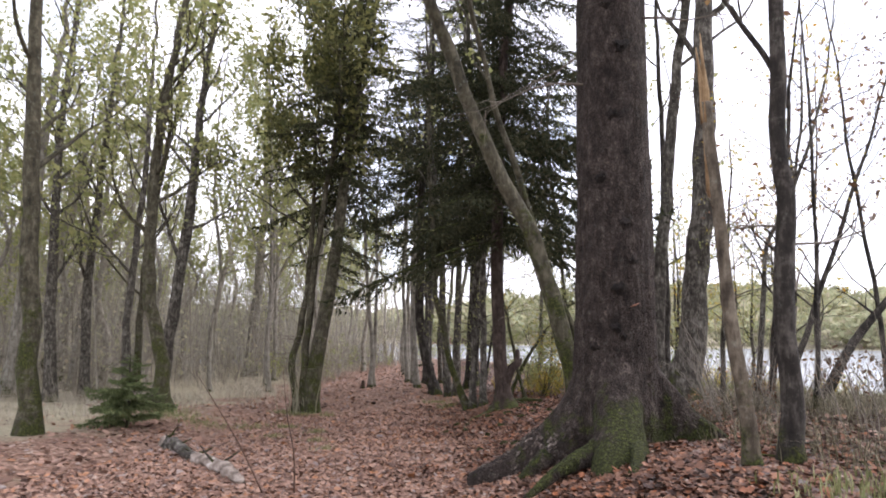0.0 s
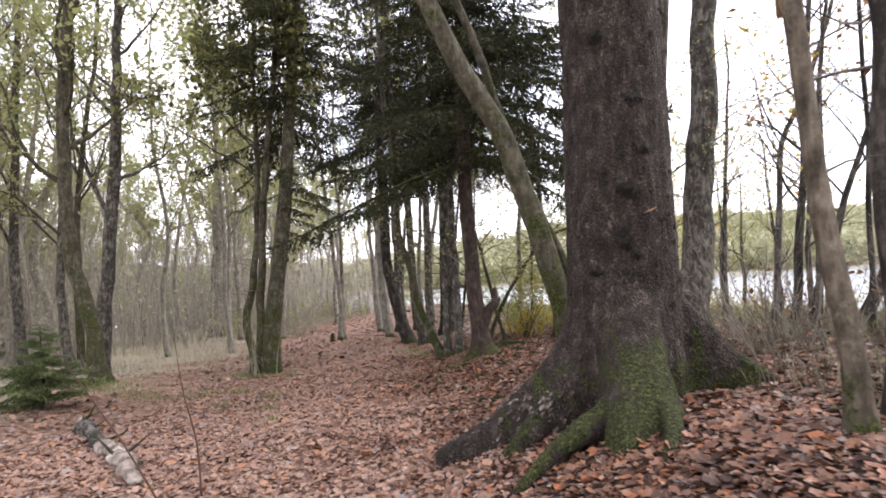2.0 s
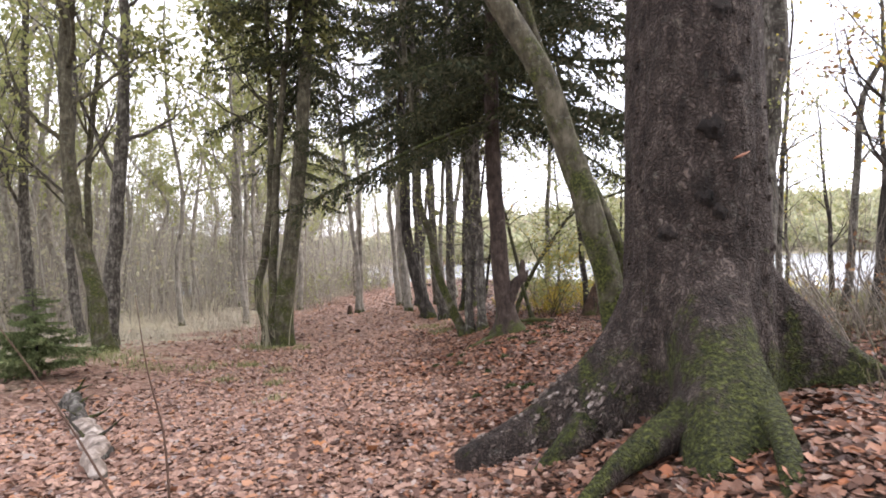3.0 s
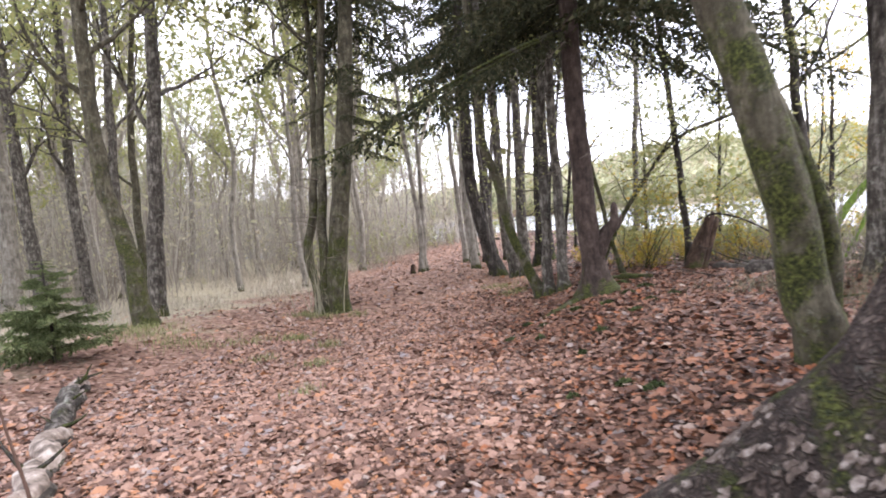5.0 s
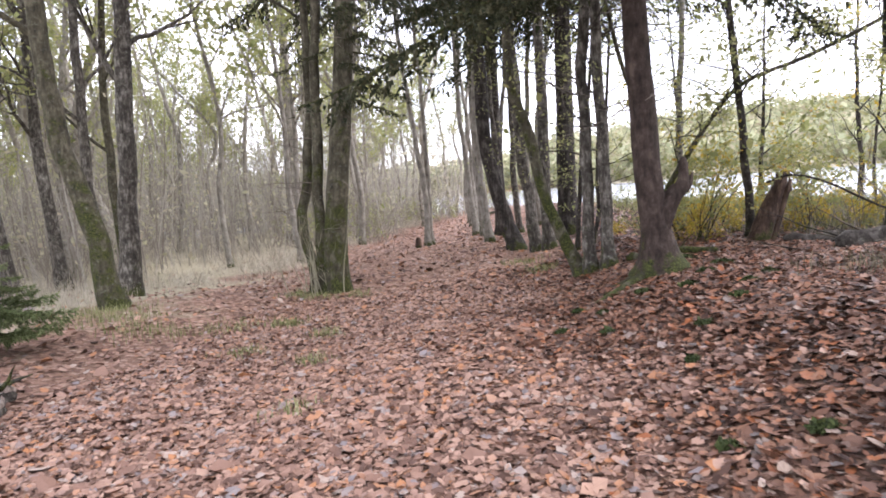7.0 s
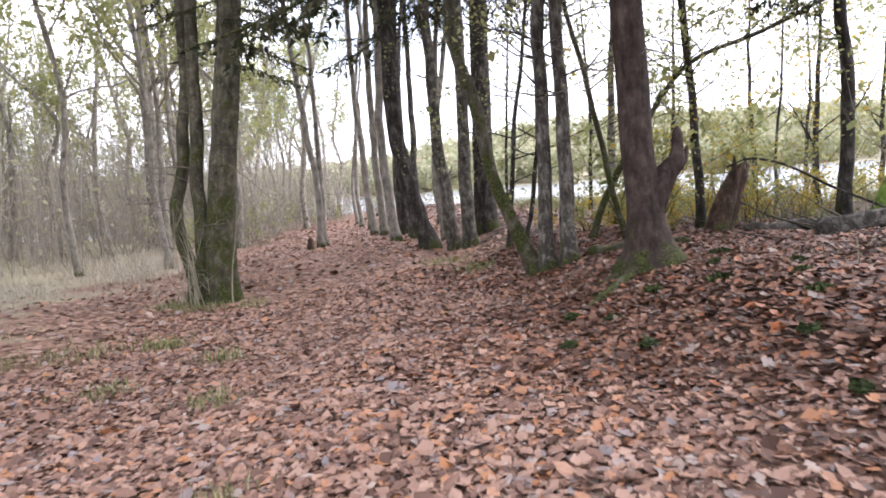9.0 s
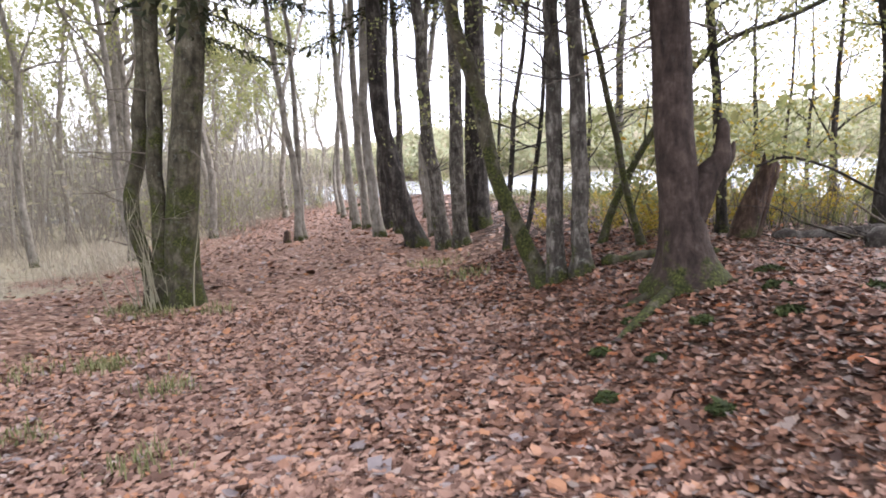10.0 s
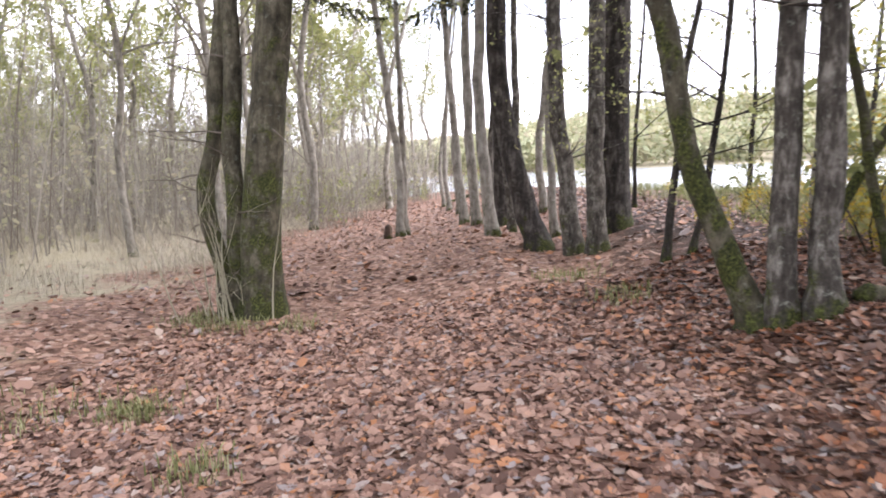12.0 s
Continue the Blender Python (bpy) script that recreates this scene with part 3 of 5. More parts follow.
# ---- the old spruce with its great roots ----
SCAR = bark_mat("healed_scar", (0.006, 0.005, 0.004), (0.016, 0.012, 0.010), (0.045, 0.034, 0.028), (1, 1, 1), 30)
def old_spruce(x, y):
    z0 = ground_z(x, y)
    e = thing("spruce_tree", x, y, "huge old spruce with mossy buttress roots beside the path", "tree")
    # buttresses: bearing, reach, top, foot, fall, half width
    roots = [(172, 1.25, 0.98, -0.45, 2.0, 0.2), (196, 0.78, 0.75, -0.4, 1.9, 0.2), (257, 0.92, 1.08, -0.05, 1.5, 0.3), (246, 0.3, 0.45, -0.1, 1.2, 0.13), (270, 0.26, 0.6, 0.0, 1.2, 0.12),
             (346, 0.66, 0.95, 0.12, 1.05, 0.15), (60, 0.6, 0.8, -0.1, 1.6, 0.3), (115, 0.8, 0.8, -0.2, 1.8, 0.3)]
    sides = 160

    def girth(a, z):
        r = 0.485 - 0.010 * max(0, z - 1.5) + 0.08 * math.exp(-max(0, z) / 0.8)
        r = max(0.03, r * (1 if z < 12 else max(0.06, 1 - (z - 12) / 14)))
        for deg, amp, top, foot, fall, wide in roots:
            if z < top:
                da = (a - radians(deg) + math.pi) % (2 * math.pi) - math.pi
                up = min(1.0, (top - z) / (top - foot))
                r += amp * up ** fall * math.exp(-(abs(da) / (wide * (1.7 - 0.75 * up))) ** 2.6)
        q = Vector((math.cos(a) * 2.2, math.sin(a) * 2.2, z * 1.1))
        r *= 1 + 0.05 * noise.noise(q) + 0.028 * noise.noise(q * 3.1)
        return r + 0.012 * noise.noise(Vector((math.cos(a) * 9, math.sin(a) * 9, z * 6))) + 0.008 * noise.noise(Vector((math.cos(a) * 26, math.sin(a) * 26, z * 18)))

    zs = [-0.75 + 0.04 * i for i in range(48)] + [1.17 + 0.1 * i for i in range(24)] + [3.6 + 0.5 * i for i in range(44)]
    s, rows = Shape(), []
    for z in zs:
        for k in range(sides):
            a = 2 * math.pi * k / sides
            r = girth(a, z)
            rows.append((r * math.cos(a) + 0.008 * max(0, z), r * math.sin(a), z))
    faces = [(i * sides + k, i * sides + (k + 1) % sides, (i + 1) * sides + (k + 1) % sides, (i + 1) * sides + k) for i in range(len(zs) - 1) for k in range(sides)]
    s.add(rows, faces)
    part("trunk", s.mesh("trunk", BARK_SPRUCE), e)
    # pale bark flaking off the root on the path's side, and stray scales up the trunk
    rf = np.random.default_rng(19)
    for k in range(190):
        if k < 130:
            a, z, w = radians(rf.uniform(160, 208)), rf.uniform(-0.42, 0.15), rf.uniform(0.008, 0.026)
        else:
            a, z, w = radians(rf.uniform(170, 345)), rf.uniform(0.9, 3.6), rf.uniform(0.01, 0.02)
        r, h = girth(a, z), w * rf.uniform(1.1, 2.2)
        o, c = Vector((r * math.cos(a) + 0.008 * max(0, z), r * math.sin(a), z)), Vector((math.cos(a), math.sin(a), 0))
        up = (Vector((girth(a, z + 0.06) * math.cos(a), girth(a, z + 0.06) * math.sin(a), z + 0.06)) - Vector((r * math.cos(a), r * math.sin(a), z))).normalized()
        sd = (Vector((girth(a + 0.06, z) * math.cos(a + 0.06), girth(a + 0.06, z) * math.sin(a + 0.06), z)) - Vector((r * math.cos(a), r * math.sin(a), z))).normalized()
        nm = sd.cross(up).normalized()
        nm = nm if nm.dot(c) > 0 else -nm
        rim = [o + sd * w * math.cos(q) * rf.uniform(0.35, 1.25) + up * h * math.sin(q) * rf.uniform(0.35, 1.25) for q in (0.2, 1.1, 2.0, 3.1, 4.1, 5.3)]
        fl = Shape()
        fl.add([tuple(p + nm * (0.012 + rf.uniform(0, 0.008))) for p in rim] + [tuple(p - nm * 0.01) for p in rim], [tuple(range(6)), tuple(range(11, 5, -1))] + [(j, 6 + j, 6 + (j + 1) % 6, (j + 1) % 6) for j in range(6)])
        part("bark_flake", fl.mesh("bark_flake", BARK_FLAKE if k < 130 else BARK_SPRUCE, False), e)
    # surface roots that run on into the litter
    for pts, r0 in (([(-1.0, 0.12, -0.15), (-1.35, 0.22, -0.36), (-1.62, 0.32, -0.5), (-1.85, 0.42, -0.68)], 0.12), ([(-0.4, -0.92, 0.12), (-0.7, -1.08, 0.02), (-0.98, -1.24, -0.1), (-1.35, -1.5, -0.32)], 0.125),
                    ([(-0.08, -1.15, 0.16), (-0.2, -1.55, 0.1), (-0.4, -2.0, 0.0), (-0.52, -2.3, -0.1)], 0.09), ([(0.9, -0.22, 0.3), (1.15, -0.28, 0.16), (1.4, -0.34, 0.02)], 0.1), ([(-0.9, -0.3, -0.12), (-1.15, -0.42, -0.3), (-1.4, -0.5, -0.5)], 0.13)):
        w = Shape()
        line = curve_points(pts, 6)
        line = [Vector((p.x, p.y, min(p.z, ground_z(x + p.x, y + p.y) - z0 + 0.09 + r0 * 0.3) if abs(p.x) + abs(p.y) > 1.4 else p.z)) for p in line]
        w.tube(line, [r0 * (1 - 0.75 * i / len(line)) for i in range(len(line))], 12, 0.25, 3)
        part("root", w.mesh("root", BARK_SPRUCE), e, "moss-covered root")
    # old branch scars
    for a, z, size in ((256, 1.42, 0.05), (262, 1.9, 0.066), (266, 1.33, 0.045), (270, 2.7, 0.06), (238, 3.3, 0.06), (282, 2.25, 0.05), (255, 4.1, 0.06), (225, 1.2, 0.05), (272, 5.0, 0.07), (250, 5.6, 0.07)):
        k, c = Shape(), Vector((math.cos(radians(a)), math.sin(radians(a)), 0))
        o = c * girth(radians(a), z) + Vector((0.008 * z, 0, z))
        k.tube([o - c * 0.05, o + c * 0.012, o + c * 0.02, o - c * 0.01], [size * 1.5, size * 1.15, size * 0.7, size * 0.35], 14, 0.6, a)
        part("branch_scar", k.mesh("branch_scar", SCAR), e, "dark healed branch scar")
    chip = Shape()
    c = Vector((math.cos(radians(281)), math.sin(radians(281)), 0))
    sd = Vector((-c.y, c.x, 0))
    o = c * (girth(radians(281), 1.7) + 0.015) + Vector((0.015, 0, 1.7))
    chip.tube([o - sd * 0.06 - Vector((0, 0, 0.02)), o, o + sd * 0.06 + Vector((0, 0, 0.025))], [0.004, 0.012, 0.004], 6)
    part("bark_chip", chip.mesh("bark_chip", ORANGE_FUNGUS), e, "raw reddish strip of torn bark")
    rg = np.random.default_rng(3)
    line = [Vector((0.008 * z, 0, z)) for z in np.arange(0, 25, 0.25)]
    spruce_crown(e, rg, line, 7.5, 24, 4.2, 60)
    for a, z, ln in ((140, 5.2, 1.7), (200, 4.6, 1.5), (75, 4.2, 1.4), (330, 5.5, 1.6)):
        w = Shape()
        grow(rg, w, Vector((math.cos(radians(a)) * 0.4, math.sin(radians(a)) * 0.4, z)), Vector((math.cos(radians(a)), math.sin(radians(a)), -0.25)), ln, 0.02, 1, [], -0.2)
        part("dead_branch", w.mesh("dead_branch", TWIG), e)
    return e


old_spruce(2.12, 8.98)


def spruce(x, y, r, offsets, label, bark, total, z0, reach, count, seed, flare=1.5, arm=False, **kw):
    rg = np.random.default_rng(seed)
    e = thing("spruce_tree", x, y, label, "tree")
    line = curve_points(trunk_line(offsets, total, rg), 5)
    rad = [r * (1 - 0.9 * max(0, p.z) / (total + 1)) * (1 + (flare - 1) * math.exp(-max(0, p.z) / (r * 1.3))) for p in line]
    s = Shape()
    s.tube(line, rad, 20, 0.1, seed)
    part("trunk", s.mesh("trunk", bark), e)
    if arm:
        s = Shape()
        s.tube(curve_points([(-0.03, 0, 0.55), (0.14, -0.02, 0.92), (0.30, -0.04, 1.12), (0.325, -0.04, 1.3), (0.33, -0.03, 1.48)], 4), [0.15, 0.15, 0.145, 0.14, 0.13, 0.12, 0.11, 0.1, 0.088, 0.078, 0.07, 0.064, 0.06, 0.058, 0.055, 0.047, 0.02], 14, 0.3, 4)
        part("broken_limb", s.mesh("broken_limb", bark), e, "snapped-off side limb")
        s = Shape()
        s.tube(curve_points([(0.32, -0.04, 1.05), (0.40, -0.04, 1.14), (0.435, -0.03, 1.27)], 3), [0.06, 0.05, 0.042, 0.036, 0.03, 0.026, 0.014], 10, 0.2, 9)
        part("broken_limb", s.mesh("broken_limb", bark), e, "snapped-off side limb")
        for a, ln in ((185, 0.9), (219, 1.65), (255, 0.6), (320, 0.55), (150, 0.6)):
            s = Shape()
            dx, dy = math.cos(radians(a)), math.sin(radians(a))
            g = e.location.z
            pts = [(dx * d, dy * d, ground_z(x + dx * d, y + dy * d) - g + 0.09 * (1 - d / ln) - 0.035) for d in (0.1, ln * 0.4, ln * 0.75, ln)]
            s.tube(curve_points(pts, 4), [0.085 * (1 - 0.065 * j) for j in range(13)], 9, 0.25, a)
            part("root", s.mesh("root", BARK_MOSSY), e, "mossy root")
    spruce_crown(e, rg, line, z0, total, reach, count)
    for k in range(10):
        z = rg.uniform(1.9, z0 + 1.5)
        a = rg.uniform(0, 2 * math.pi)
        i = min(range(len(line)), key=lambda j: abs(line[j].z - z))
        w = Shape()
        grow(rg, w, line[i], Vector((math.cos(a), math.sin(a), -0.1)), rg.uniform(0.6, 1.7), 0.012, 1, [], -0.1)
        part("dead_branch", w.mesh("dead_branch", TWIG), e)
    return e


spruce(1.45, 17.1, 0.185, [(-0.06, 0.65), (-0.13, 1.49), (-0.15, 2.31), (-0.18, 2.84)], "reddish-brown spruce with a snapped fork near its foot", BARK_FORK, 19, 4.2, 4.5, 240, 21, 2.25, arm=True)
spruce(0.95, 25.5, 0.26, [(0.04, 1.95), (0.13, 5.08)], "dark straight-trunked spruce in the row by the lake", BARK_DARK, 21, 5.6, 4.4, 150, 22)
spruce(-0.9, 29.5, 0.2, [(0.0, 2.5), (0.05, 5.5)], "tall spruce standing among the row of thin trunks", BARK_DARK, 19, 7.4, 4.0, 160, 23)
cluster_spruce = spruce(-4.55, 22.3, 0.275, [(0.09, 1.44), (0.38, 3.35), (0.64, 5.2)], "thick mossy spruce stem of a cluster beside the path", BARK_MOSSY, 18, 7.1, 3.6, 140, 24, 1.3)
rl = np.random.default_rng(29)
for k, (z, turn, size) in enumerate(((4.3, -12, 0.46), (4.7, 25, 0.5), (5.0, -50, 0.52), (5.3, 5, 0.6), (5.6, -30, 0.62), (5.9, 60, 0.6), (6.3, -75, 0.62), (6.6, 20, 0.66), (5.4, 190, 0.45), (6.2, 150, 0.5))):
    wood, spray = BOUGHS[k % 3]
    bough = part("bough", wood, cluster_spruce, "dark drooping bough")
    bough.matrix_basis = Matrix.Translation((0.12 * z - 0.05, 0, z)) @ pose(0, 0, 0, rl.uniform(-15, 15), rl.uniform(4, 18), turn) @ Matrix.Diagonal((size, size * 1.1, size, 1))
    part("needle_spray", spray, bough)

# ---- the cluster beside the path and the row by the lake ----
CL, RW = "cluster of stems beside the path", "row of trees by the lake"
broadleaf("alder_tree", -4.86, 22.3, 0.14, [(0.05, 1.45), (0.13, 2.91), (0.3, 5.26)], "mossy straight stem in a cluster beside the path", BARK_MOSSY, 15, 14, 0.42, LEAF_OLIVE, 9000, 0.075, reach=0.36, seed=31, group=CL, low=[(1.2, 250, 1.0), (1.9, 20, 0.9), (0.8, 290, 0.7), (2.6, 200, 1.2), (0.4, 260, 0.6), (1.6, 310, 1.0), (2.2, 270, 1.1), (3.2, 340, 1.3), (3.6, 220, 1.3), (0.6, 330, 0.6)])
broadleaf("alder_tree", -5.08, 22.5, 0.13, [(-0.1, 0.8), (-0.2, 1.7), (-0.12, 2.2), (0.08, 2.9), (0.16, 3.7), (0.3, 5.6)], "thin crooked mossy stem in a cluster beside the path", BARK_MOSSY, 13, 14, 0.45, LEAF_OLIVE, 8500, 0.075, reach=0.36, seed=32, group=CL, low=[(1.7, 170, 0.7), (2.3, 230, 1.0), (2.9, 150, 1.0), (1.0, 200, 0.7), (1.3, 250, 0.8), (2.0, 190, 0.9), (3.3, 210, 1.2), (0.5, 240, 0.5)])
broadleaf("birch_tree", -0.48, 25.2, 0.2, [(-0.33, 1.36), (-0.61, 3.0), (-0.62, 5.4)], "leaning birch with black furrowed bark in the row", BARK_DARK, 16, 7, 0.45, LEAF_GREEN, 200, seed=33, group=RW, rough=0.3)
broadleaf("alder_tree", 0.07, 24.5, 0.15, [(-0.18, 1.57), (-0.28, 3.34), (-0.31, 5.06)], "grey leaning trunk in the row by the lake", BARK_GREY, 16, 7, 0.45, LEAF_GREEN, 200, seed=34, low_leaves=300, group=RW)
broadleaf("alder_tree", 0.36, 24.0, 0.15, [(-0.03, 1.53), (0.01, 3.24), (0.04, 4.9)], "straight brown-grey trunk in the row by the lake", BARK_GREY, 16, 7, 0.45, LEAF_GREEN, 200, seed=35, group=RW)
broadleaf("alder_tree", -1.22, 27.0, 0.13, [(-0.14, 1.37), (-0.19, 3.19), (-0.05, 5.89)], "pale trunk with a mossy foot in the row", BARK_PALE, 15, 7, 0.45, LEAF_GREEN, 200, seed=36, group=RW)
broadleaf("alder_tree", -1.53, 30.0, 0.12, [(-0.1, 1.83), (-0.11, 4.3), (-0.05, 6.7)], "pale slender trunk in the row", BARK_PALE, 15, 7, 0.45, LEAF_GREEN, 200, seed=37, group=RW)
broadleaf("alder_tree", -1.87, 31.0, 0.11, [(-0.19, 2.75), (-0.31, 4.99), (-0.27, 6.99)], "pale slender trunk in the row", BARK_PALE, 15, 7, 0.45, LEAF_GREEN, 200, seed=38, group=RW)
for k, (x, y) in enumerate(((-0.75, 28.3), (-1.6, 33.5), (-2.1, 36.0), (-0.3, 31.5), (0.1, 27.2), (-2.6, 39.0), (-0.9, 35.0), (0.5, 33.0), (-3.0, 43.0))):
    broadleaf("alder_tree", x, y, 0.09 + 0.012 * (k % 4), [(-0.1, 1.8), (-0.2 + 0.05 * k, 4.0)], "pale slender trunk in the row", BARK_PALE if k % 3 else BARK_GREY, 14, 6, 0.45, LEAF_GREEN, 120, seed=140 + k, group=RW, depth=1)
broadleaf("birch_tree", -3.55, 30.4, 0.11, [(0.03, 1.89), (-0.2, 4.08), (-0.42, 6.68)], "pale leaning twin stem standing on the path's edge", BARK_PALE, 15, 6, 0.5, LEAF_GREEN, 150, seed=39)
broadleaf("birch_tree", -3.46, 30.75, 0.09, [(0.02, 2.83), (0.04, 5.22), (-0.06, 7.91)], "pale straight twin stem standing on the path's edge", BARK_PALE, 15, 6, 0.5, LEAF_GREEN, 150, seed=40)
stump = Shape()
stump.tube([(0, 0, -0.1), (0.01, 0, 0.1), (0.02, 0.01, 0.3), (0.03, 0.0, 0.36)], [0.13, 0.1, 0.09, 0.03], 10, 0.4, 2)
part("stump_wood", stump.mesh("stump", WOOD_ROT), thing("tree_stump", -3.85, 30.0, "small broken stump beside pale stems", "stump"))

# V-shaped group on the bank
broadleaf("alder_tree", 0.59, 18.9, 0.1, [(-0.1, 0.25), (-0.46, 1.15), (-0.69, 2.11), (-0.89, 2.93), (-0.96, 3.47)], "leaning mossy stem of a coppiced group on the bank", BARK_MOSSY, 12, 6, 0.5, LEAF_GREEN, 250, seed=41, flare=1.7)
broadleaf("alder_tree", 0.72, 18.8, 0.1, [(0.01, 1.3), (0.03, 2.33), (0.06, 3.34)], "upright stem of a coppiced group on the bank", BARK_GREY, 15, 7, 0.45, LEAF_GREEN, 250, seed=42, low_leaves=350, flare=1.6)
broadleaf("alder_tree", 1.0, 18.72, 0.1, [(0.02, 1.2), (-0.01, 2.23), (-0.02, 3.22)], "upright stem with a dark mossy foot on the bank", BARK_GREY, 15, 7, 0.45, LEAF_GREEN, 250, seed=43, low_leaves=350, flare=1.7)
broadleaf("alder_tree", 0.82, 22.0, 0.05, [(0.16, 1.63), (0.35, 3.06), (0.52, 4.0)], "thin dark sapling stem on the bank", BARK_DARK, 9, 6, 0.35, LEAF_GREEN, 200, seed=44, low_leaves=500, depth=1)
broadleaf("alder_tree", 1.15, 22.0, 0.045, [(0.2, 0.99), (0.36, 2.15), (0.45, 3.11)], "thin dark sapling stem on the bank", BARK_DARK, 8, 6, 0.3, LEAF_GREEN, 200, seed=45, low_leaves=500, depth=1)
broadleaf("alder_tree", 1.93, 20.5, 0.06, [(0.33, 0.81), (0.85, 1.65), (1.69, 2.71), (2.98, 3.17)], "mossy arching stem curving over the bank", BARK_MOSSY, 5.0, 7, 0.45, LEAF_GREEN, 700, 0.045, seed=46, low_leaves=900, reach=0.4, taper=0.6)
broadleaf("alder_tree", 2.32, 20.0, 0.052, [(-0.29, 1.12), (-0.5, 2.34), (-0.79, 3.44)], "thin mossy stem leaning across the bank", BARK_MOSSY, 8, 6, 0.3, LEAF_GREEN, 200, seed=47, low_leaves=500, depth=1)
broadleaf("birch_tree", 3.2, 23.0, 0.085, [(0.03, 1.76), (0.19, 4.4)], "slender white-barked birch by the lake", BARK_BIRCH, 12, 7, 0.4, LEAF_GREEN, 400, seed=48, low_leaves=900)
broadleaf("alder_tree", 3.8, 20.5, 0.078, [(-0.03, 1.11), (-0.14, 2.5), (-0.22, 3.5)], "slender grey stem behind the broken snag", BARK_DARK, 11, 8, 0.3, LEAF_GREEN, 600, seed=49, low_leaves=1100)
broadleaf("alder_tree", 5.88, 19.92, 0.11, [(0.07, 1.36), (0.06, 2.44), (-0.03, 3.41)], "dark trunk on the bank with yellowing leaves", BARK_DARK, 13, 10, 0.25, LEAF_GREEN, 900, 0.06, seed=50, low_leaves=1300)
for k, (x, y, r) in enumerate(((8.4, 24.0, 0.08), (6.6, 27.5, 0.07), (10.5, 30.0, 0.09), (9.39, 27.0, 0.045), (12.5, 27.0, 0.08), (4.4, 28.0, 0.06), (14.5, 33.0, 0.08), (2.2, 29.0, 0.05), (11.0, 22.0, 0.08))):
    broadleaf("alder_tree", x, y, r, [(0.05 * (k % 3 - 1), 1.3), (0.1 * (k % 2), 2.6)], "slender lakeside stem with thin yellow-green leaves", BARK_DARK, 5.5 + k % 4, 9, 0.2, LEAF_GREEN if k % 3 else LEAF_YELLOW, 1000, 0.042, seed=60 + k, reach=0.34, group="lakeside stems")

# snag, broken in two
def snag(x, y):
    e = thing("tree_snag", x, y, "short rotten snag, split, leaning on the bank", "snag")
    for name, base, top, r0, seed in (("main_stem", (0, 0, -0.15), (0.5, 0.0, 1.02), 0.14, 5), ("split_stem", (0.24, 0.05, -0.1), (0.62, 0.06, 0.92), 0.085, 6)):
        rg = np.random.default_rng(seed)
        s, n = Shape(), 18
        a, b = Vector(base), Vector(top)
        line = [a.lerp(b, i / 9) for i in range(10)]
        s.tube(line, [r0 * (1.25 - 0.06 * i) for i in range(10)], n, 0.35, seed, caps=False)
        ring = s.v[0]
        for k in range(n):
            ring[9 * n + k] += (0, 0, rg.uniform(-0.12, 0.14))
        s.add([tuple(b - Vector((0, 0, 0.15)))], [])
        s.f += [(9 * n + k, 9 * n + (k + 1) % n, s.count - 1) for k in range(n)]
        part(name, s.mesh(name, WOOD_ROT), e)
    return e


snag(3.58, 19.8)

# trees on the bank behind and beside the old spruce
broadleaf("beech_tree", 2.1, 10.8, 0.15, [(-0.06, 0.35), (-0.13, 0.7), (-0.21, 1.1), (-0.31, 1.5), (-0.52, 2.3), (-0.73, 2.85), (-1.08, 3.6)], "thick mossy trunk leaning out over the path", BARK_MOSSY, 13, 8, 0.5, LEAF_GREEN, 500, seed=71, flare=1.25, taper=0.6)
broadleaf("beech_tree", 2.22, 11.05, 0.075, [(0.03, 0.7), (-0.05, 1.1), (-0.22, 1.55), (-0.45, 2.1), (-0.62, 2.5)], "thinner mossy stem leaning over the path", BARK_MOSSY, 10, 6, 0.5, LEAF_GREEN, 300, seed=72, flare=1.2)
broadleaf("beech_tree", 4.85, 14.0, 0.28, [(0.3, 2.3), (0.52, 4.2), (0.6, 5.8)], "stout grey trunk behind the old spruce", BARK_GREY, 18, 8, 0.35, LEAF_GREEN, 400, seed=73, low_leaves=400)
broadleaf("beech_tree", 4.5, 14.6, 0.16, [(0.02, 1.2), (0.12, 2.9), (0.36, 4.8), (0.5, 6.3)], "grey trunk curving upwards behind the old spruce", BARK_GREY, 17, 7, 0.4, LEAF_GREEN, 300, seed=74)
broadleaf("alder_tree", 5.2, 16.0, 0.085, [(0.03, 3.0), (0.05, 6.5)], "thin straight dark trunk behind the old spruce", BARK_DARK, 15, 7, 0.45, LEAF_GREEN, 300, seed=75)
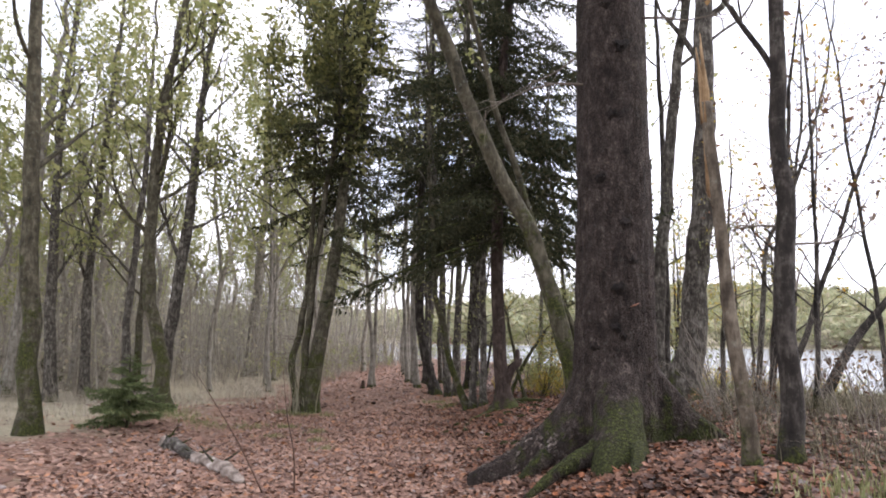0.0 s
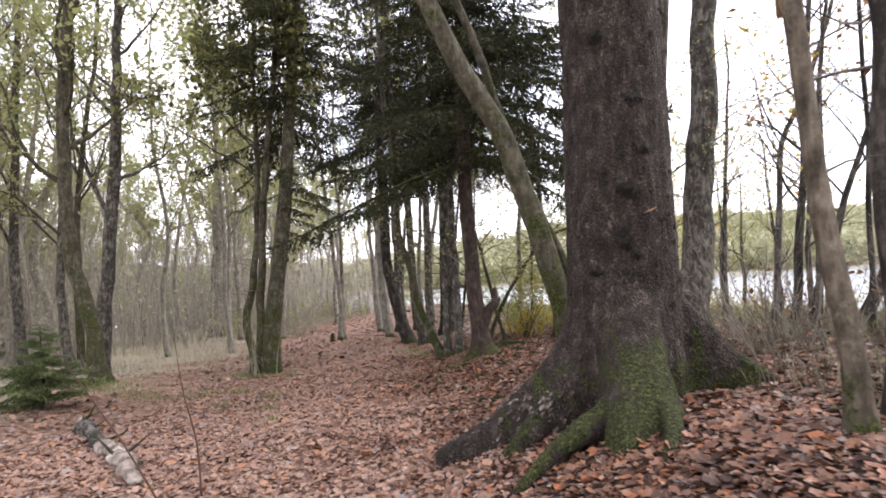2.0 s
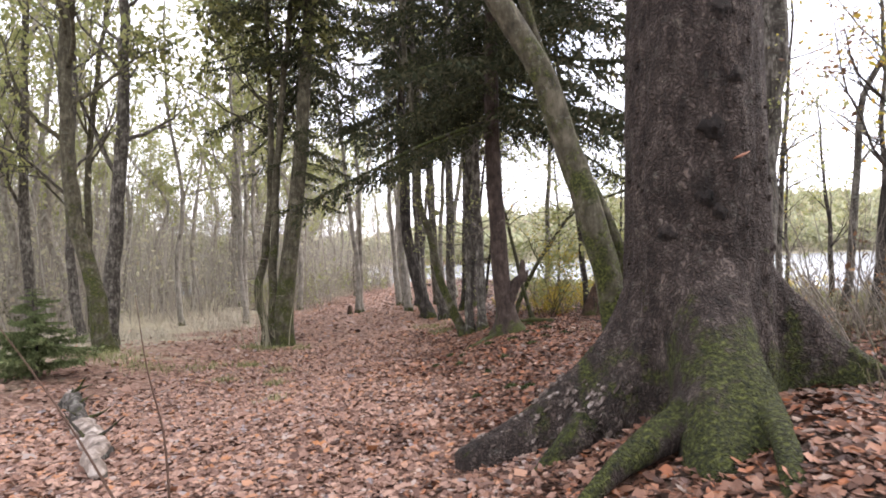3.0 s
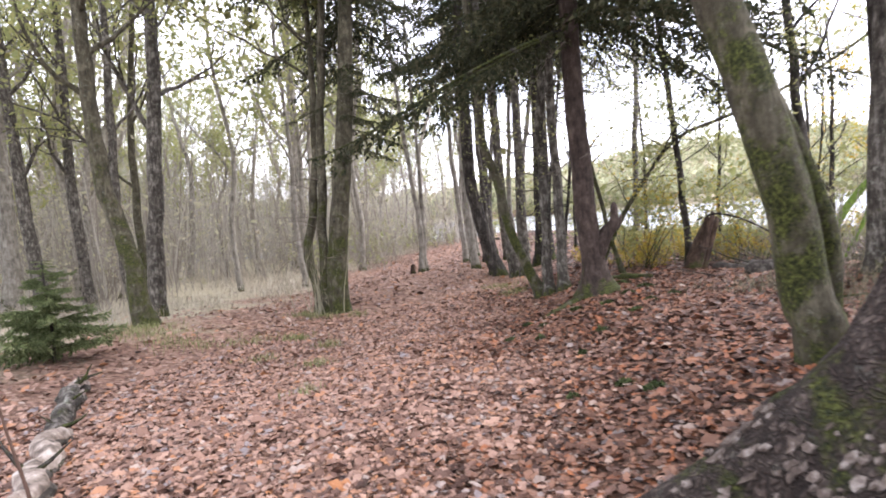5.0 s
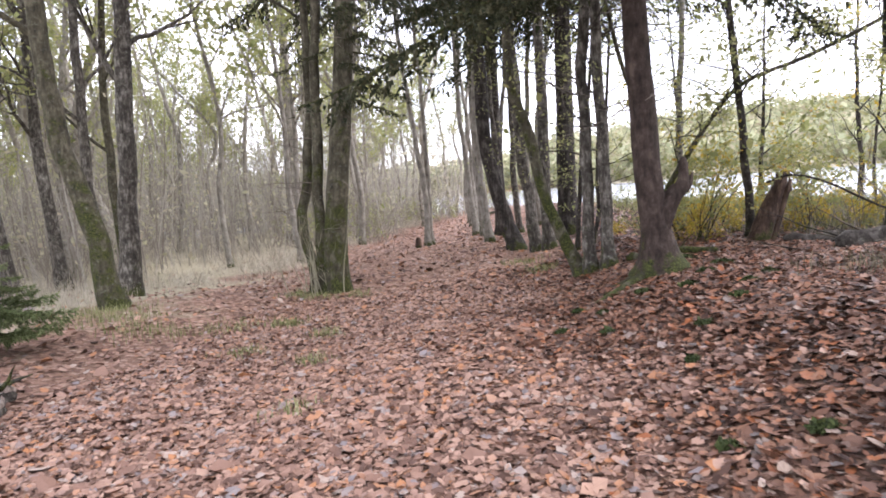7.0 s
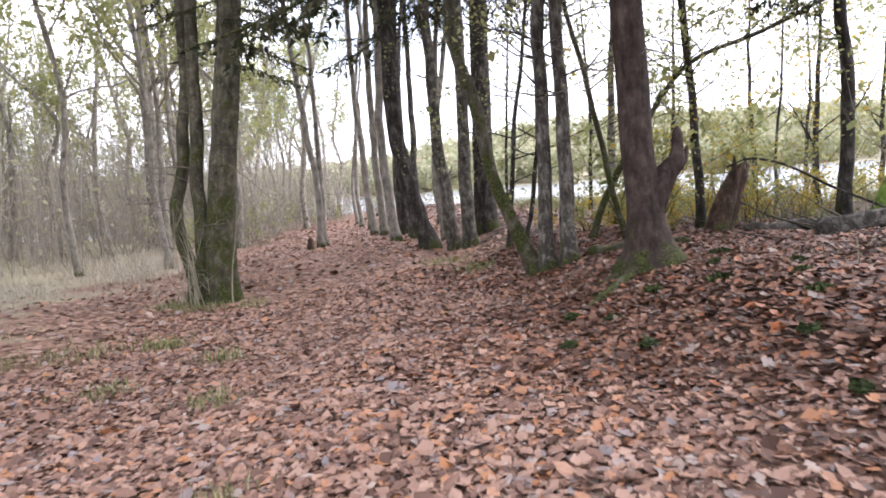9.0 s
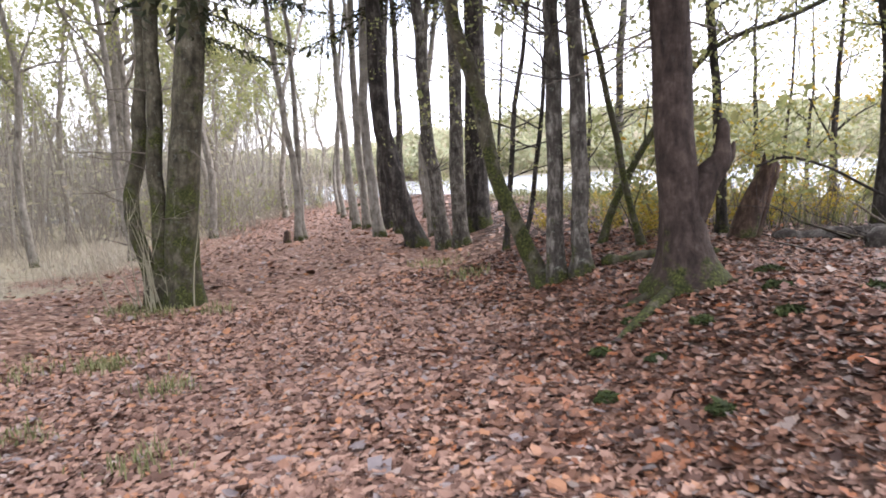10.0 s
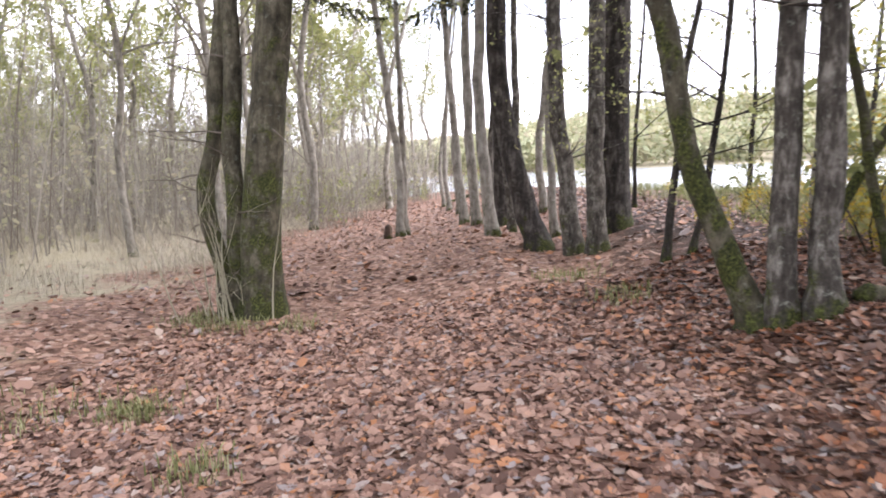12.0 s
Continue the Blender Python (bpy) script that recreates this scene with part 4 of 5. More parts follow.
def snapped_trunk(x, y, line, r, label):
    """A thin trunk broken off high up, its torn wood standing in splinters."""
    e = thing("beech_tree", x, y, label, "tree")
    pts = curve_points([(0, 0, -0.25), (0, 0, 0)] + [(dx, 0, z) for dx, z in line], 5)
    s = Shape()
    s.tube(pts, [r * (1 - 0.09 * max(0, p.z)) * (1 + 0.45 * math.exp(-max(0, p.z) / 0.12)) for p in pts], 14, 0.18, 6)
    part("trunk", s.mesh("trunk", BARK_TAN), e)
    rg, top = np.random.default_rng(31), pts[-1]
    for k in range(5):
        a = 2 * math.pi * k / 5
        o = top + Vector((math.cos(a), math.sin(a), 0)) * r * 0.32 - Vector((0, 0, 0.9 if k < 2 else 0.2))
        h = rg.uniform(0.35, 0.95) + (0.7 if k < 2 else 0)
        w = Shape()
        w.tube([o, o + Vector((-0.01, 0, h * 0.4)), o + Vector((-0.03, 0.01, h * 0.75)), o + Vector((-0.05, 0.01, h))], [r * 0.42, r * 0.4, r * 0.24, 0.004], 7, 0.5, k)
        part("splinter", w.mesh("splinter", WOOD_TORN), e, "torn tan wood")
    for z, a, ln in ((1.5, 30, 0.5), (2.2, 200, 0.35)):
        w = Shape()
        i = min(range(len(pts)), key=lambda j: abs(pts[j].z - z))
        grow(rg, w, pts[i], Vector((math.cos(radians(a)), math.sin(radians(a)), 0.4)), ln, 0.012, 0, [], 0.1)
        part("branch_stub", w.mesh("branch_stub", BARK_TAN), e)


snapped_trunk(2.66, 6.6, [(-0.03, 0.55), (-0.13, 1.3), (-0.18, 2.1), (-0.24, 2.85), (-0.26, 3.3)], 0.07, "slender snapped trunk with torn tan wood on the bank")
broadleaf("beech_tree", 3.19, 6.97, 0.1, [(0.04, 0.96), (0.05, 2.05), (0.09, 2.59), (0.08, 3.0)], "dark trunk with a mossy foot on the bank", BARK_DARK, 12, 8, 0.3, LEAF_BROWN, 250, seed=77, flare=1.35, low=[(1.6, 30, 1.8), (2.0, 340, 1.6), (2.6, 60, 1.6), (2.2, 100, 1.4)])
for k, (x, y, r, o) in enumerate(((5.86, 12.0, 0.055, [(0.14, 1.6), (0.3, 3.6)]), (5.81, 12.5, 0.07, [(0.19, 1.49), (0.39, 3.08), (0.57, 4.7)]), (6.04, 13.5, 0.06, [(0.18, 1.31), (0.34, 2.9), (0.72, 3.78)]), (6.34, 13.0, 0.065, [(0.43, 1.27), (0.9, 2.4)]),
                                  (7.6, 15.0, 0.06, [(0.1, 2.0)]), (8.3, 13.0, 0.05, [(-0.1, 2.0)]), (6.9, 17.0, 0.07, [(0.1, 2.0)]), (5.2, 10.0, 0.035, [(0.1, 1.5), (0.15, 3.0)]), (9.5, 17.5, 0.06, [(0.2, 2.0)]), (7.2, 10.8, 0.04, [(0.3, 1.6)]))):
    broadleaf("alder_tree", x, y, r, o, "thin bare stem in the lakeside scrub", BARK_DARK if k % 2 else BARK_GREY, 6.5 + k % 3, 9, 0.2, LEAF_BROWN if k % 2 else LEAF_YELLOW, 420, 0.034, seed=80 + k, reach=0.3, group="scrub behind the old spruce")
broadleaf("alder_tree", 6.2, 11.6, 0.09, [(0.46, 0.85), (1.18, 1.71), (1.7, 2.3)], "leaning dead stem in the lakeside scrub", BARK_DARK, 3.5, 4, 0.4, None, 0, seed=95)

# ---- the wood on the left ----
LW = "trees in the wood"
broadleaf("birch_tree", -8.42, 20.02, 0.22, [(-0.3, 1.78), (-0.7, 3.55), (-0.83, 5.28), (-0.82, 7.1)], "leaning mossy-footed birch at the wood's edge", BARK_MOSSY, 17, 12, 0.28, LEAF_GREEN, 2400, 0.075, seed=101, group=LW, flare=1.35)
broadleaf("birch_tree", -9.9, 22.8, 0.24, [(0.22, 2.3), (0.5, 5.0), (0.75, 8.0)], "lichen-spotted upright trunk at the wood's edge", BARK_GREY, 17, 12, 0.28, LEAF_GREEN, 2400, 0.075, seed=102, group=LW)
broadleaf("birch_tree", -12.2, 25.4, 0.17, [(-0.3, 2.2), (-0.2, 5.8), (0.0, 9.3)], "slim lichen-spotted trunk in the wood", BARK_GREY, 17, 11, 0.25, LEAF_GREEN, 1800, 0.08, seed=103, group=LW)
broadleaf("birch_tree", -12.6, 26.8, 0.15, [(-0.1, 2.3), (0.0, 6.2), (0.5, 10.0)], "slim mossy trunk in the wood", BARK_MOSSY, 17, 11, 0.25, LEAF_GREEN, 1800, 0.08, seed=104, group=LW)
broadleaf("birch_tree", -8.81, 14.45, 0.21, [(-0.29, 3.22), (-0.52, 6.38), (-0.75, 9.73)], "tall mossy-footed trunk at the wood's edge", BARK_MOSSY, 18, 12, 0.28, LEAF_GREEN, 2400, 0.075, seed=105, group=LW)
broadleaf("birch_tree", -14.81, 24.68, 0.22, [(-0.33, 4.47), (-0.53, 9.8), (-0.33, 15.2)], "tall grey trunk in the wood", BARK_GREY, 19, 11, 0.25, LEAF_GREEN, 2000, 0.08, seed=106, group=LW)
broadleaf("birch_tree", -14.57, 26.48, 0.2, [(-0.24, 4.69), (-0.06, 8.24), (0.14, 13.17)], "tall slim trunk bending in the wood", BARK_GREY, 19, 11, 0.25, LEAF_GREEN, 2000, 0.08, seed=107, group=LW)
broadleaf("beech_tree", -13.7, 44.8, 0.42, [(0.25, 3.98), (0.36, 7.38), (0.42, 9.6)], "broad pale beech spreading its limbs in the wood", BARK_PALE, 21, 14, 0.3, LEAF_GREEN, 1500, 0.08, seed=108, group=LW, reach=0.34)
broadleaf("birch_tree", -18.0, 27.0, 0.3, [(0.2, 3.6), (0.3, 7.0), (0.5, 11.0)], "tall pale trunk in the wood", BARK_PALE, 19, 9, 0.4, LEAF_GREEN, 1800, 0.08, seed=109, group=LW)

for k, (x, y) in enumerate(((-8.3, 30.5), (-9.6, 34.5), (-7.6, 37.0), (-11.2, 31.0), (-10.4, 39.0))):
    broadleaf("birch_tree", x, y, 0.11 + 0.02 * (k % 3), [(0.15 * (k % 3 - 1), 2.5), (0.3 * (k % 2) - 0.1, 5.5), (0.4 * (k % 3) - 0.3, 9.0)], "slender leafy trunk behind the mossy cluster", BARK_PALE, 17 + k % 3, 13, 0.28, LEAF_GREEN, 3600, 0.085, seed=180 + k, group=LW, reach=0.33)

rg = np.random.default_rng(77)
# the mist among these trunks is only their lightened bark colour
MODELS = []
for k in range(7):
    MODELS.append(broadleaf("birch_tree", -24.0 - 3 * k, 30.0 + 4 * k, 0.10 + 0.022 * k, [(rg.uniform(-0.35, 0.35), rg.uniform(-0.3, 0.3), 2.0), (rg.uniform(-0.5, 0.5), rg.uniform(-0.5, 0.5), 4.2), (rg.uniform(-0.9, 0.9), rg.uniform(-0.7, 0.7), 6.5), (rg.uniform(-1.3, 1.3), rg.uniform(-0.9, 0.9), 9.0)], "slender trunk in the wood, bark paled for haze", (BARK_FAR_HAZED, BARK_PALE, BARK_FAR_HAZED)[k % 3], 13 + 1.1 * k, 10, 0.25, LEAF_GREEN, 2000, 0.085, seed=200 + k, group="far trees of the wood", sides=8))
placed = []
while len(placed) < 150:
    x, y = rg.uniform(-62, -3.5), rg.uniform(18, 84)
    if x > -11 - 0.0 * y and y < 38 or x > -6 and y < 52 or abs(x + 13.7) < 3 and y < 46 and x > -15 or x > 12 - 0.42 * (y - 28):
        continue
    if x > -17 and y < 27 or any((x - a) ** 2 + (y - b) ** 2 < 1.6 for a, b in placed):
        continue
    placed.append((x, y))
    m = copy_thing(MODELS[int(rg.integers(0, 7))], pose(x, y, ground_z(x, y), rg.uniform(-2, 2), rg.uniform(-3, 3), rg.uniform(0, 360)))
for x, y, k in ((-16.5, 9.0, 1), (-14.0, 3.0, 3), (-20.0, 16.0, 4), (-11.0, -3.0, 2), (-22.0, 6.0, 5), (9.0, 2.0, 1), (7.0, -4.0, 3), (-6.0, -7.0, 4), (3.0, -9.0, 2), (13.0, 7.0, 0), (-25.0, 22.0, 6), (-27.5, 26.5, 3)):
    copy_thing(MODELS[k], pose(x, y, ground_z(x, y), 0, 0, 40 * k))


def brush(seed, stems, tall, mat=TWIG, leaf=None, leaves=0, size=0.04, spread=0.8):
    """A tangle of thin stems, with or without leaves."""
    rg = np.random.default_rng(seed)
    out, tips = [], []
    for _ in range(stems):
        wood = Shape()
        a, q = rg.uniform(0, 2 * math.pi), rg.uniform(0, spread)
        grow(rg, wood, Vector((math.cos(a) * q, math.sin(a) * q, -0.05)), Vector((math.cos(a) * 0.5, math.sin(a) * 0.5, 1)), tall * rg.uniform(0.5, 1.0), 0.012, 1, tips, 0.15, 0.25, (4, 7))
        out.append(("stem", wood.mesh("stem", mat)))
    if leaves:
        c = np.array([tuple(tips[i]) for i in rg.integers(0, len(tips), leaves)]) + rg.normal(0, 0.1, (leaves, 3))
        v, t = scatter(rg, c, size, OVAL, 0.4, 0.3)
        out.append(("foliage", tri_mesh("foliage", v, t, leaf)))
    return out


# the thicket closing the wood: thin stems and their last leaves, paled for haze
N_LEAF = 65000
rt = np.random.default_rng(91)
n_st = 6500
sx, sy = rt.uniform(-75, -2, n_st), rt.uniform(27, 100, n_st)
ok = ((sx < -13 - 0.1 * (sy - 30)) | ((sy > 50) & (sx < -3)) | ((sy > 40) & (sx < -7))) & (sx < 10 - 0.42 * (sy - 28) + 40 * (sx < -14))
sx, sy = sx[ok], sy[ok]
n_st = len(sx)
sh = 2.0 + 10.0 * rt.uniform(0, 1, n_st) ** 1.2
p0 = np.stack([sx, sy, height(sx, sy) - 0.1], 1)
bend = rt.normal(0, 0.13, (n_st, 2, 2)) * sh[:, None, None]
ring = np.stack([np.cos(np.arange(3) * 2.094), np.sin(np.arange(3) * 2.094), np.zeros(3)], 1)
lv = [p0[:, None] + ring[None] * (rt.uniform(0.012, 0.04, n_st))[:, None, None]]
top = p0
for q, rr in ((0.45, 0.022), (1.0, 0.006)):
    c = p0 + np.stack([bend[:, 0, 0] * q + bend[:, 1, 0] * q * q, bend[:, 0, 1] * q, sh * q], 1)
    lv.append(c[:, None] + ring[None] * rr)
tv = np.stack(lv, 1).reshape(-1, 3)
tt = np.array([[a * 3 + b, a * 3 + (b + 1) % 3, a * 3 + 3 + (b + 1) % 3] for a in range(2) for b in range(3)] + [[a * 3 + b, a * 3 + 3 + (b + 1) % 3, a * 3 + 3 + b] for a in range(2) for b in range(3)])
tt = (np.arange(n_st)[:, None, None] * 9 + tt[None]).reshape(-1, 3)
tagged(new("thicket", tri_mesh("thicket", tv, tt, THICKET_HAZED)), "thicket of thin grey-brown stems closing the wood, paled for haze", "undergrowth", kind="stuff")
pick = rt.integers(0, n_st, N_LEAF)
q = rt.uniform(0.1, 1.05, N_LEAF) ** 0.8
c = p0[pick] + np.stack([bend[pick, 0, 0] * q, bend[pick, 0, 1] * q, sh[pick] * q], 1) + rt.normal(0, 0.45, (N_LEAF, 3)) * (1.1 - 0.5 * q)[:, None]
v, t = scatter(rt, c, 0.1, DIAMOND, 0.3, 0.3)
tagged(new("thicket_leaves", tri_mesh("thicket_leaves", v, t, THICKET_LEAF_HAZED)), "last olive leaves on the thicket's stems, paled for haze", "leaves", kind="stuff")
side = rt.integers(0, n_st, 60000)
q = rt.uniform(0.05, 0.95, 60000)
b0 = p0[side] + np.stack([bend[side, 0, 0] * q, bend[side, 0, 1] * q, sh[side] * q], 1)
dv = rt.normal(0, 1, (60000, 3)) * (1, 1, 0.4) + (0, 0, 0.8)
dv *= (rt.uniform(0.4, 1.7, 60000) / np.linalg.norm(dv, axis=1))[:, None]
wv = np.cross(dv, rt.normal(0, 1, (60000, 3)))
wv *= (0.012 / np.linalg.norm(wv, axis=1))[:, None]
tv = np.stack([b0 - wv, b0 + wv, b0 + dv], 1).reshape(-1, 3)
tagged(new("thicket_twigs", tri_mesh("thicket_twigs", tv, np.arange(len(tv)).reshape(-1, 3), THICKET_HAZED)), "fine bare twigs of the thicket, paled for haze", "twigs", kind="stuff")


def bush(kind, x, y, label, group, s=1.0, turn=0.0):
    e = thing("bush", x, y, label, "bush", group)
    e.rotation_euler, e.scale = (0, 0, turn), (s, s, s)
    for n, me in kind:
        tagged(part(n, me, e), kind="stuff" if n == "foliage" else "")
    return e


BARK_BRUSH = island_mat("undergrowth_stem", [(0.0, (0.15, 0.125, 0.1)), (1.0, (0.26, 0.23, 0.19))], 0.9)
BARE = [brush(300 + k, 12, 2.6, BARK_BRUSH, spread=1.0) for k in range(3)]
GOLD = [brush(310 + k, 8, 1.6, TWIG, LEAF_YELLOW, 1000, 0.05) for k in range(2)]
LIME = [brush(320 + k, 8, 2.2, TWIG, LEAF_GREEN, 420, 0.05) for k in range(2)]
MAPLE = [brush(340 + k, 6, 3.6, BARK_DARK, (LEAF_GREEN, LEAF_YELLOW)[k], (1000, 700)[k], 0.045, 0.5) for k in range(2)]
RUST = [brush(330, 9, 1.5, TWIG, LEAF_BROWN, 250, 0.04, 0.9)]
for k in range(110):
    while True:
        x, y = rg.uniform(-55, -2), rg.uniform(24, 80)
        if (x < -11.5 or y > 40 and x < -6.5 or y > 55) and x < 12 - 0.42 * (y - 28):
            break
    bush(BARE[k % 3], x, y, "bare grey-brown undergrowth in the wood", "undergrowth", rg.uniform(0.7, 1.5), rg.uniform(0, 6.2))
for k in range(26):
    x, y = rg.uniform(4.5, 13), rg.uniform(9, 22) if k % 2 else rg.uniform(10, 17)
    bush((BARE + RUST)[k % 4], x, y, "bare tangled scrub between the bank and the lake", "lakeside scrub", rg.uniform(0.45, 0.9), rg.uniform(0, 6.2))
for k in range(34):
    x, y = rg.uniform(3.2, 16), rg.uniform(22, 34)
    bush((GOLD + LIME)[k % 4], x, y, ("golden-leaved bush on the lake bank", "yellow-green bush on the lake bank")[k % 4 // 2], "lakeside bushes", rg.uniform(0.34, 0.56) * (0.8 if x < 6 else 1), rg.uniform(0, 6.2))
for k, (x, y, sc) in enumerate(((2.9, 20.6, 0.32), (3.4, 21.6, 0.42), (2.5, 21.9, 0.28), (4.6, 21.4, 0.45), (5.2, 22.4, 0.55), (1.9, 23.0, 0.25), (4.0, 23.2, 0.55), (6.2, 21.6, 0.5), (3.3, 20.9, 0.95), (5.0, 21.8, 0.9))):
    bush(GOLD[k % 2] if k < 8 else LIME[k % 2], x, y, "golden-leaved bush on the lake bank" if k < 8 else "tall yellow-green sapling bush on the bank", "lakeside bushes", sc, 1.7 * k)
for k, (x, y, sc) in enumerate(((2.75, 20.9, 0.95), (3.0, 20.9, 0.3), (2.3, 21.6, 0.5), (3.2, 21.2, 0.7), (4.9, 20.9, 0.8), (5.4, 21.0, 0.55), (7.2, 22.5, 0.9), (4.2, 21.4, 0.5))):
    bush(MAPLE[k % 2], x, y, "slender sapling with broad yellow-green leaves" if k % 2 == 0 else "low sapling with broad golden leaves", "saplings on the bank", sc, 2.1 * k)
for k in range(16):
    bush((BARE + LIME)[k % 5], rg.uniform(-9, 1.5), rg.uniform(46.5, 51), "tangled scrub where the path nears the lake", "lakeside scrub", rg.uniform(0.5, 0.95), rg.uniform(0, 6.2))
for k in range(52):
    x, y = (rg.uniform(-9, 7), rg.uniform(50, 66)) if k % 2 else (rg.uniform(-13, -5.2), rg.uniform(37, 58))
    bush((BARE + LIME)[k % 5], x, y, "tangled scrub where the path nears the lake", "lakeside scrub", rg.uniform(0.6, 1.3), rg.uniform(0, 6.2))


# ---- things on the ground ----
def young_spruce(x, y, tall, reach):
    e = thing("young_spruce", x, y, "bushy young spruce at the wood's edge", "tree")
    rg = np.random.default_rng(8)
    line = [Vector((0.02 * math.sin(z * 3), 0, z)) for z in np.linspace(-0.1, tall, 24)]
    s = Shape()
    s.tube(line, [0.03 * (1 - 0.036 * i) for i in range(24)], 8, 0.1)
    part("trunk", s.mesh("trunk", BARK_DARK), e)
    spruce_crown(e, rg, line, 0.12, tall, reach, 80, -16, bough_models(9, NEEDLE_YOUNG, 0.3, 0.3, 0.05))


young_spruce(-7.5, 15.95, 1.7, 1.3)


def fallen_birch():
    """A rotten birch lying broken: white wood where the bark is gone, dark bark below, knobs and stubs at the breaks."""
    e = thing("fallen_log", -3.7, 11.3, "broken white birch log lying in the leaves", "log")
    o = e.location
    run = [(-2.72, 9.5, 0.08, 0), (-3.62, 10.95, 0.095, 0), (-4.3, 12.0, 0.085, 1), (-4.95, 12.95, 0.1, 1), (-5.5, 13.75, 0.105, 0), (-5.95, 14.45, 0.09, 0)]
    for k in range(len(run) - 1):
        (x0, y0, r0, d0), (x1, y1, r1, d1) = run[k], run[k + 1]
        s, pts, rad = Shape(), [], []
        for i in range(25):
            u = i / 24
            x, y = x0 + (x1 - x0) * u * 1.02, y0 + (y1 - y0) * u * 1.02
            w = 0.12 * noise.noise(Vector((k * 5.0, u * 2.5, 0)))
            r = (r0 + (r1 - r0) * u) * (1 + 0.35 * noise.noise(Vector((u * 5.0, k * 3.0 + 0.4, 1.0))))
            pts.append(Vector((x + w, y + w * 0.5, ground_z(x, y) + r * 0.8 + 0.03 * noise.noise(Vector((k * 2.0, u * 2, 5))))) - o)
            rad.append(r * (0.6 if i in (0, 24) else 0.9 if i in (1, 23) else 1))
        s.tube(pts, rad, 16, 0.4, k)
        part("log_piece", s.mesh("log_piece", BARK_LOG_DARK if d0 else BARK_LOG), e, "dark mossy bark" if d0 else "pale peeling birch wood")
        # a strip of dark bark still clinging under the white wood
        if not d0:
            s = Shape()
            s.tube([p - Vector((-0.035, 0.02, 0.045)) for p in pts[1:-1]], [q * 0.92 for q in rad[1:-1]], 12, 0.5, k + 20)
            part("bark_strip", s.mesh("bark_strip", BARK_LOG_DARK), e, "dark rotting bark")
    rg = np.random.default_rng(4)
    for x, y, a, ln, r in ((-3.4, 10.6, 15, 0.4, 0.03), (-3.45, 10.7, 195, 0.42, 0.032), (-4.3, 11.95, 20, 0.38, 0.035), (-4.35, 12.1, 170, 0.3, 0.03), (-5.1, 13.1, 30, 0.3, 0.03), (-5.85, 14.3, 350, 0.4, 0.04), (-5.9, 14.35, 60, 0.35, 0.045), (-5.75, 14.1, 100, 0.3, 0.05), (-5.6, 13.9, 10, 0.22, 0.05)):
        w = Shape()
        grow(rg, w, Vector((x, y, ground_z(x, y) + 0.12)) - o, Vector((math.cos(radians(a)), math.sin(radians(a)), 0.35)), ln, r, 0, [], 0.1)
        part("branch_stub", w.mesh("branch_stub", BARK_DARK), e)


BARK_LOG_DARK = bark_mat("bark_birch_log_rotten", (0.012, 0.01, 0.008), (0.05, 0.042, 0.034), (0.2, 0.18, 0.16), (1, 1, 1), 9, moss=0.15, moss_top=0.6, lichen=0.9)
BARK_LOG = bark_mat("bark_birch_log", (0.035, 0.026, 0.02), (0.25, 0.2, 0.165), (0.54, 0.49, 0.44), (1, 1, 1), 6)
fallen_birch()


def lying_log(x0, y0, x1, y1, r, label, mat):
    """A log part sunk in the litter: knobbly, bowed, with ragged ends and a stub or two."""
    xm, ym = (x0 + x1) / 2, (y0 + y1) / 2
    e = thing("fallen_log", xm, ym, label, "log")
    s, pts = Shape(), []
    for i in range(21):
        u = i / 20
        x, y = x0 + (x1 - x0) * u, y0 + (y1 - y0) * u
        pts.append(Vector((x + 0.06 * math.sin(u * 7), y + 0.1 * noise.noise(Vector((x0, u * 3, 0))), ground_z(x, y) + r * 0.6 + 0.05 * noise.noise(Vector((y0, u * 4, 2))))) - e.location)
    s.tube(pts, [r * (1 - 0.015 * i) * (1 + 0.35 * noise.noise(Vector((i * 0.45, x0, y0)))) * (0.4 if i in (0, 20) else 1) for i in range(21)], 14, 0.5, x0)
    part("log_wood", s.mesh("log_wood", mat), e)
    rg = np.random.default_rng(int(abs(x0 * 10)))
    for i in (5, 13):
        w = Shape()
        grow(rg, w, pts[i], Vector((rg.uniform(-1, 1), rg.uniform(-1, 1), 0.8)), 0.35, r * 0.22, 0, [], 0.1)
        part("branch_stub", w.mesh("branch_stub", mat), e)


lying_log(4.0, 19.6, 6.3, 19.4, 0.1, "dark rotten log lying on the bank", BARK_DEAD)
lying_log(4.1, 18.1, 6.6, 17.6, 0.14, "grey bare log lying on the bank", BARK_DEAD)
lying_log(1.3, 18.9, 2.6, 18.6, 0.08, "mossy log lying among the bank's stems", BARK_MOSSY)
lying_log(-3.0, 46.0, -1.0, 47.0, 0.1, "dark fallen branch across the far path", BARK_DARK)

rs = np.random.default_rng(58)
for k in range(22):
    x, y = rs.uniform(3.2, 6.6), rs.uniform(17.0, 20.3)
    e = thing("fallen_branch", x, y, "dead grey stick in a heap of brushwood", "branch", "brushwood on the bank")
    w = Shape()
    a = rs.uniform(-0.5, 0.5) + (math.pi if k % 2 else 0)
    grow(rs, w, Vector((0, 0, 0.01)), Vector((math.cos(a), math.sin(a), rs.uniform(0.05, 0.45))), rs.uniform(0.7, 1.7), rs.uniform(0.012, 0.026), 1, [], -0.12, 0.16, (2, 4))
    part("stick", w.mesh("stick", (BARK_DEAD, BARK_DARK, BARK_TAN)[k % 3]), e)

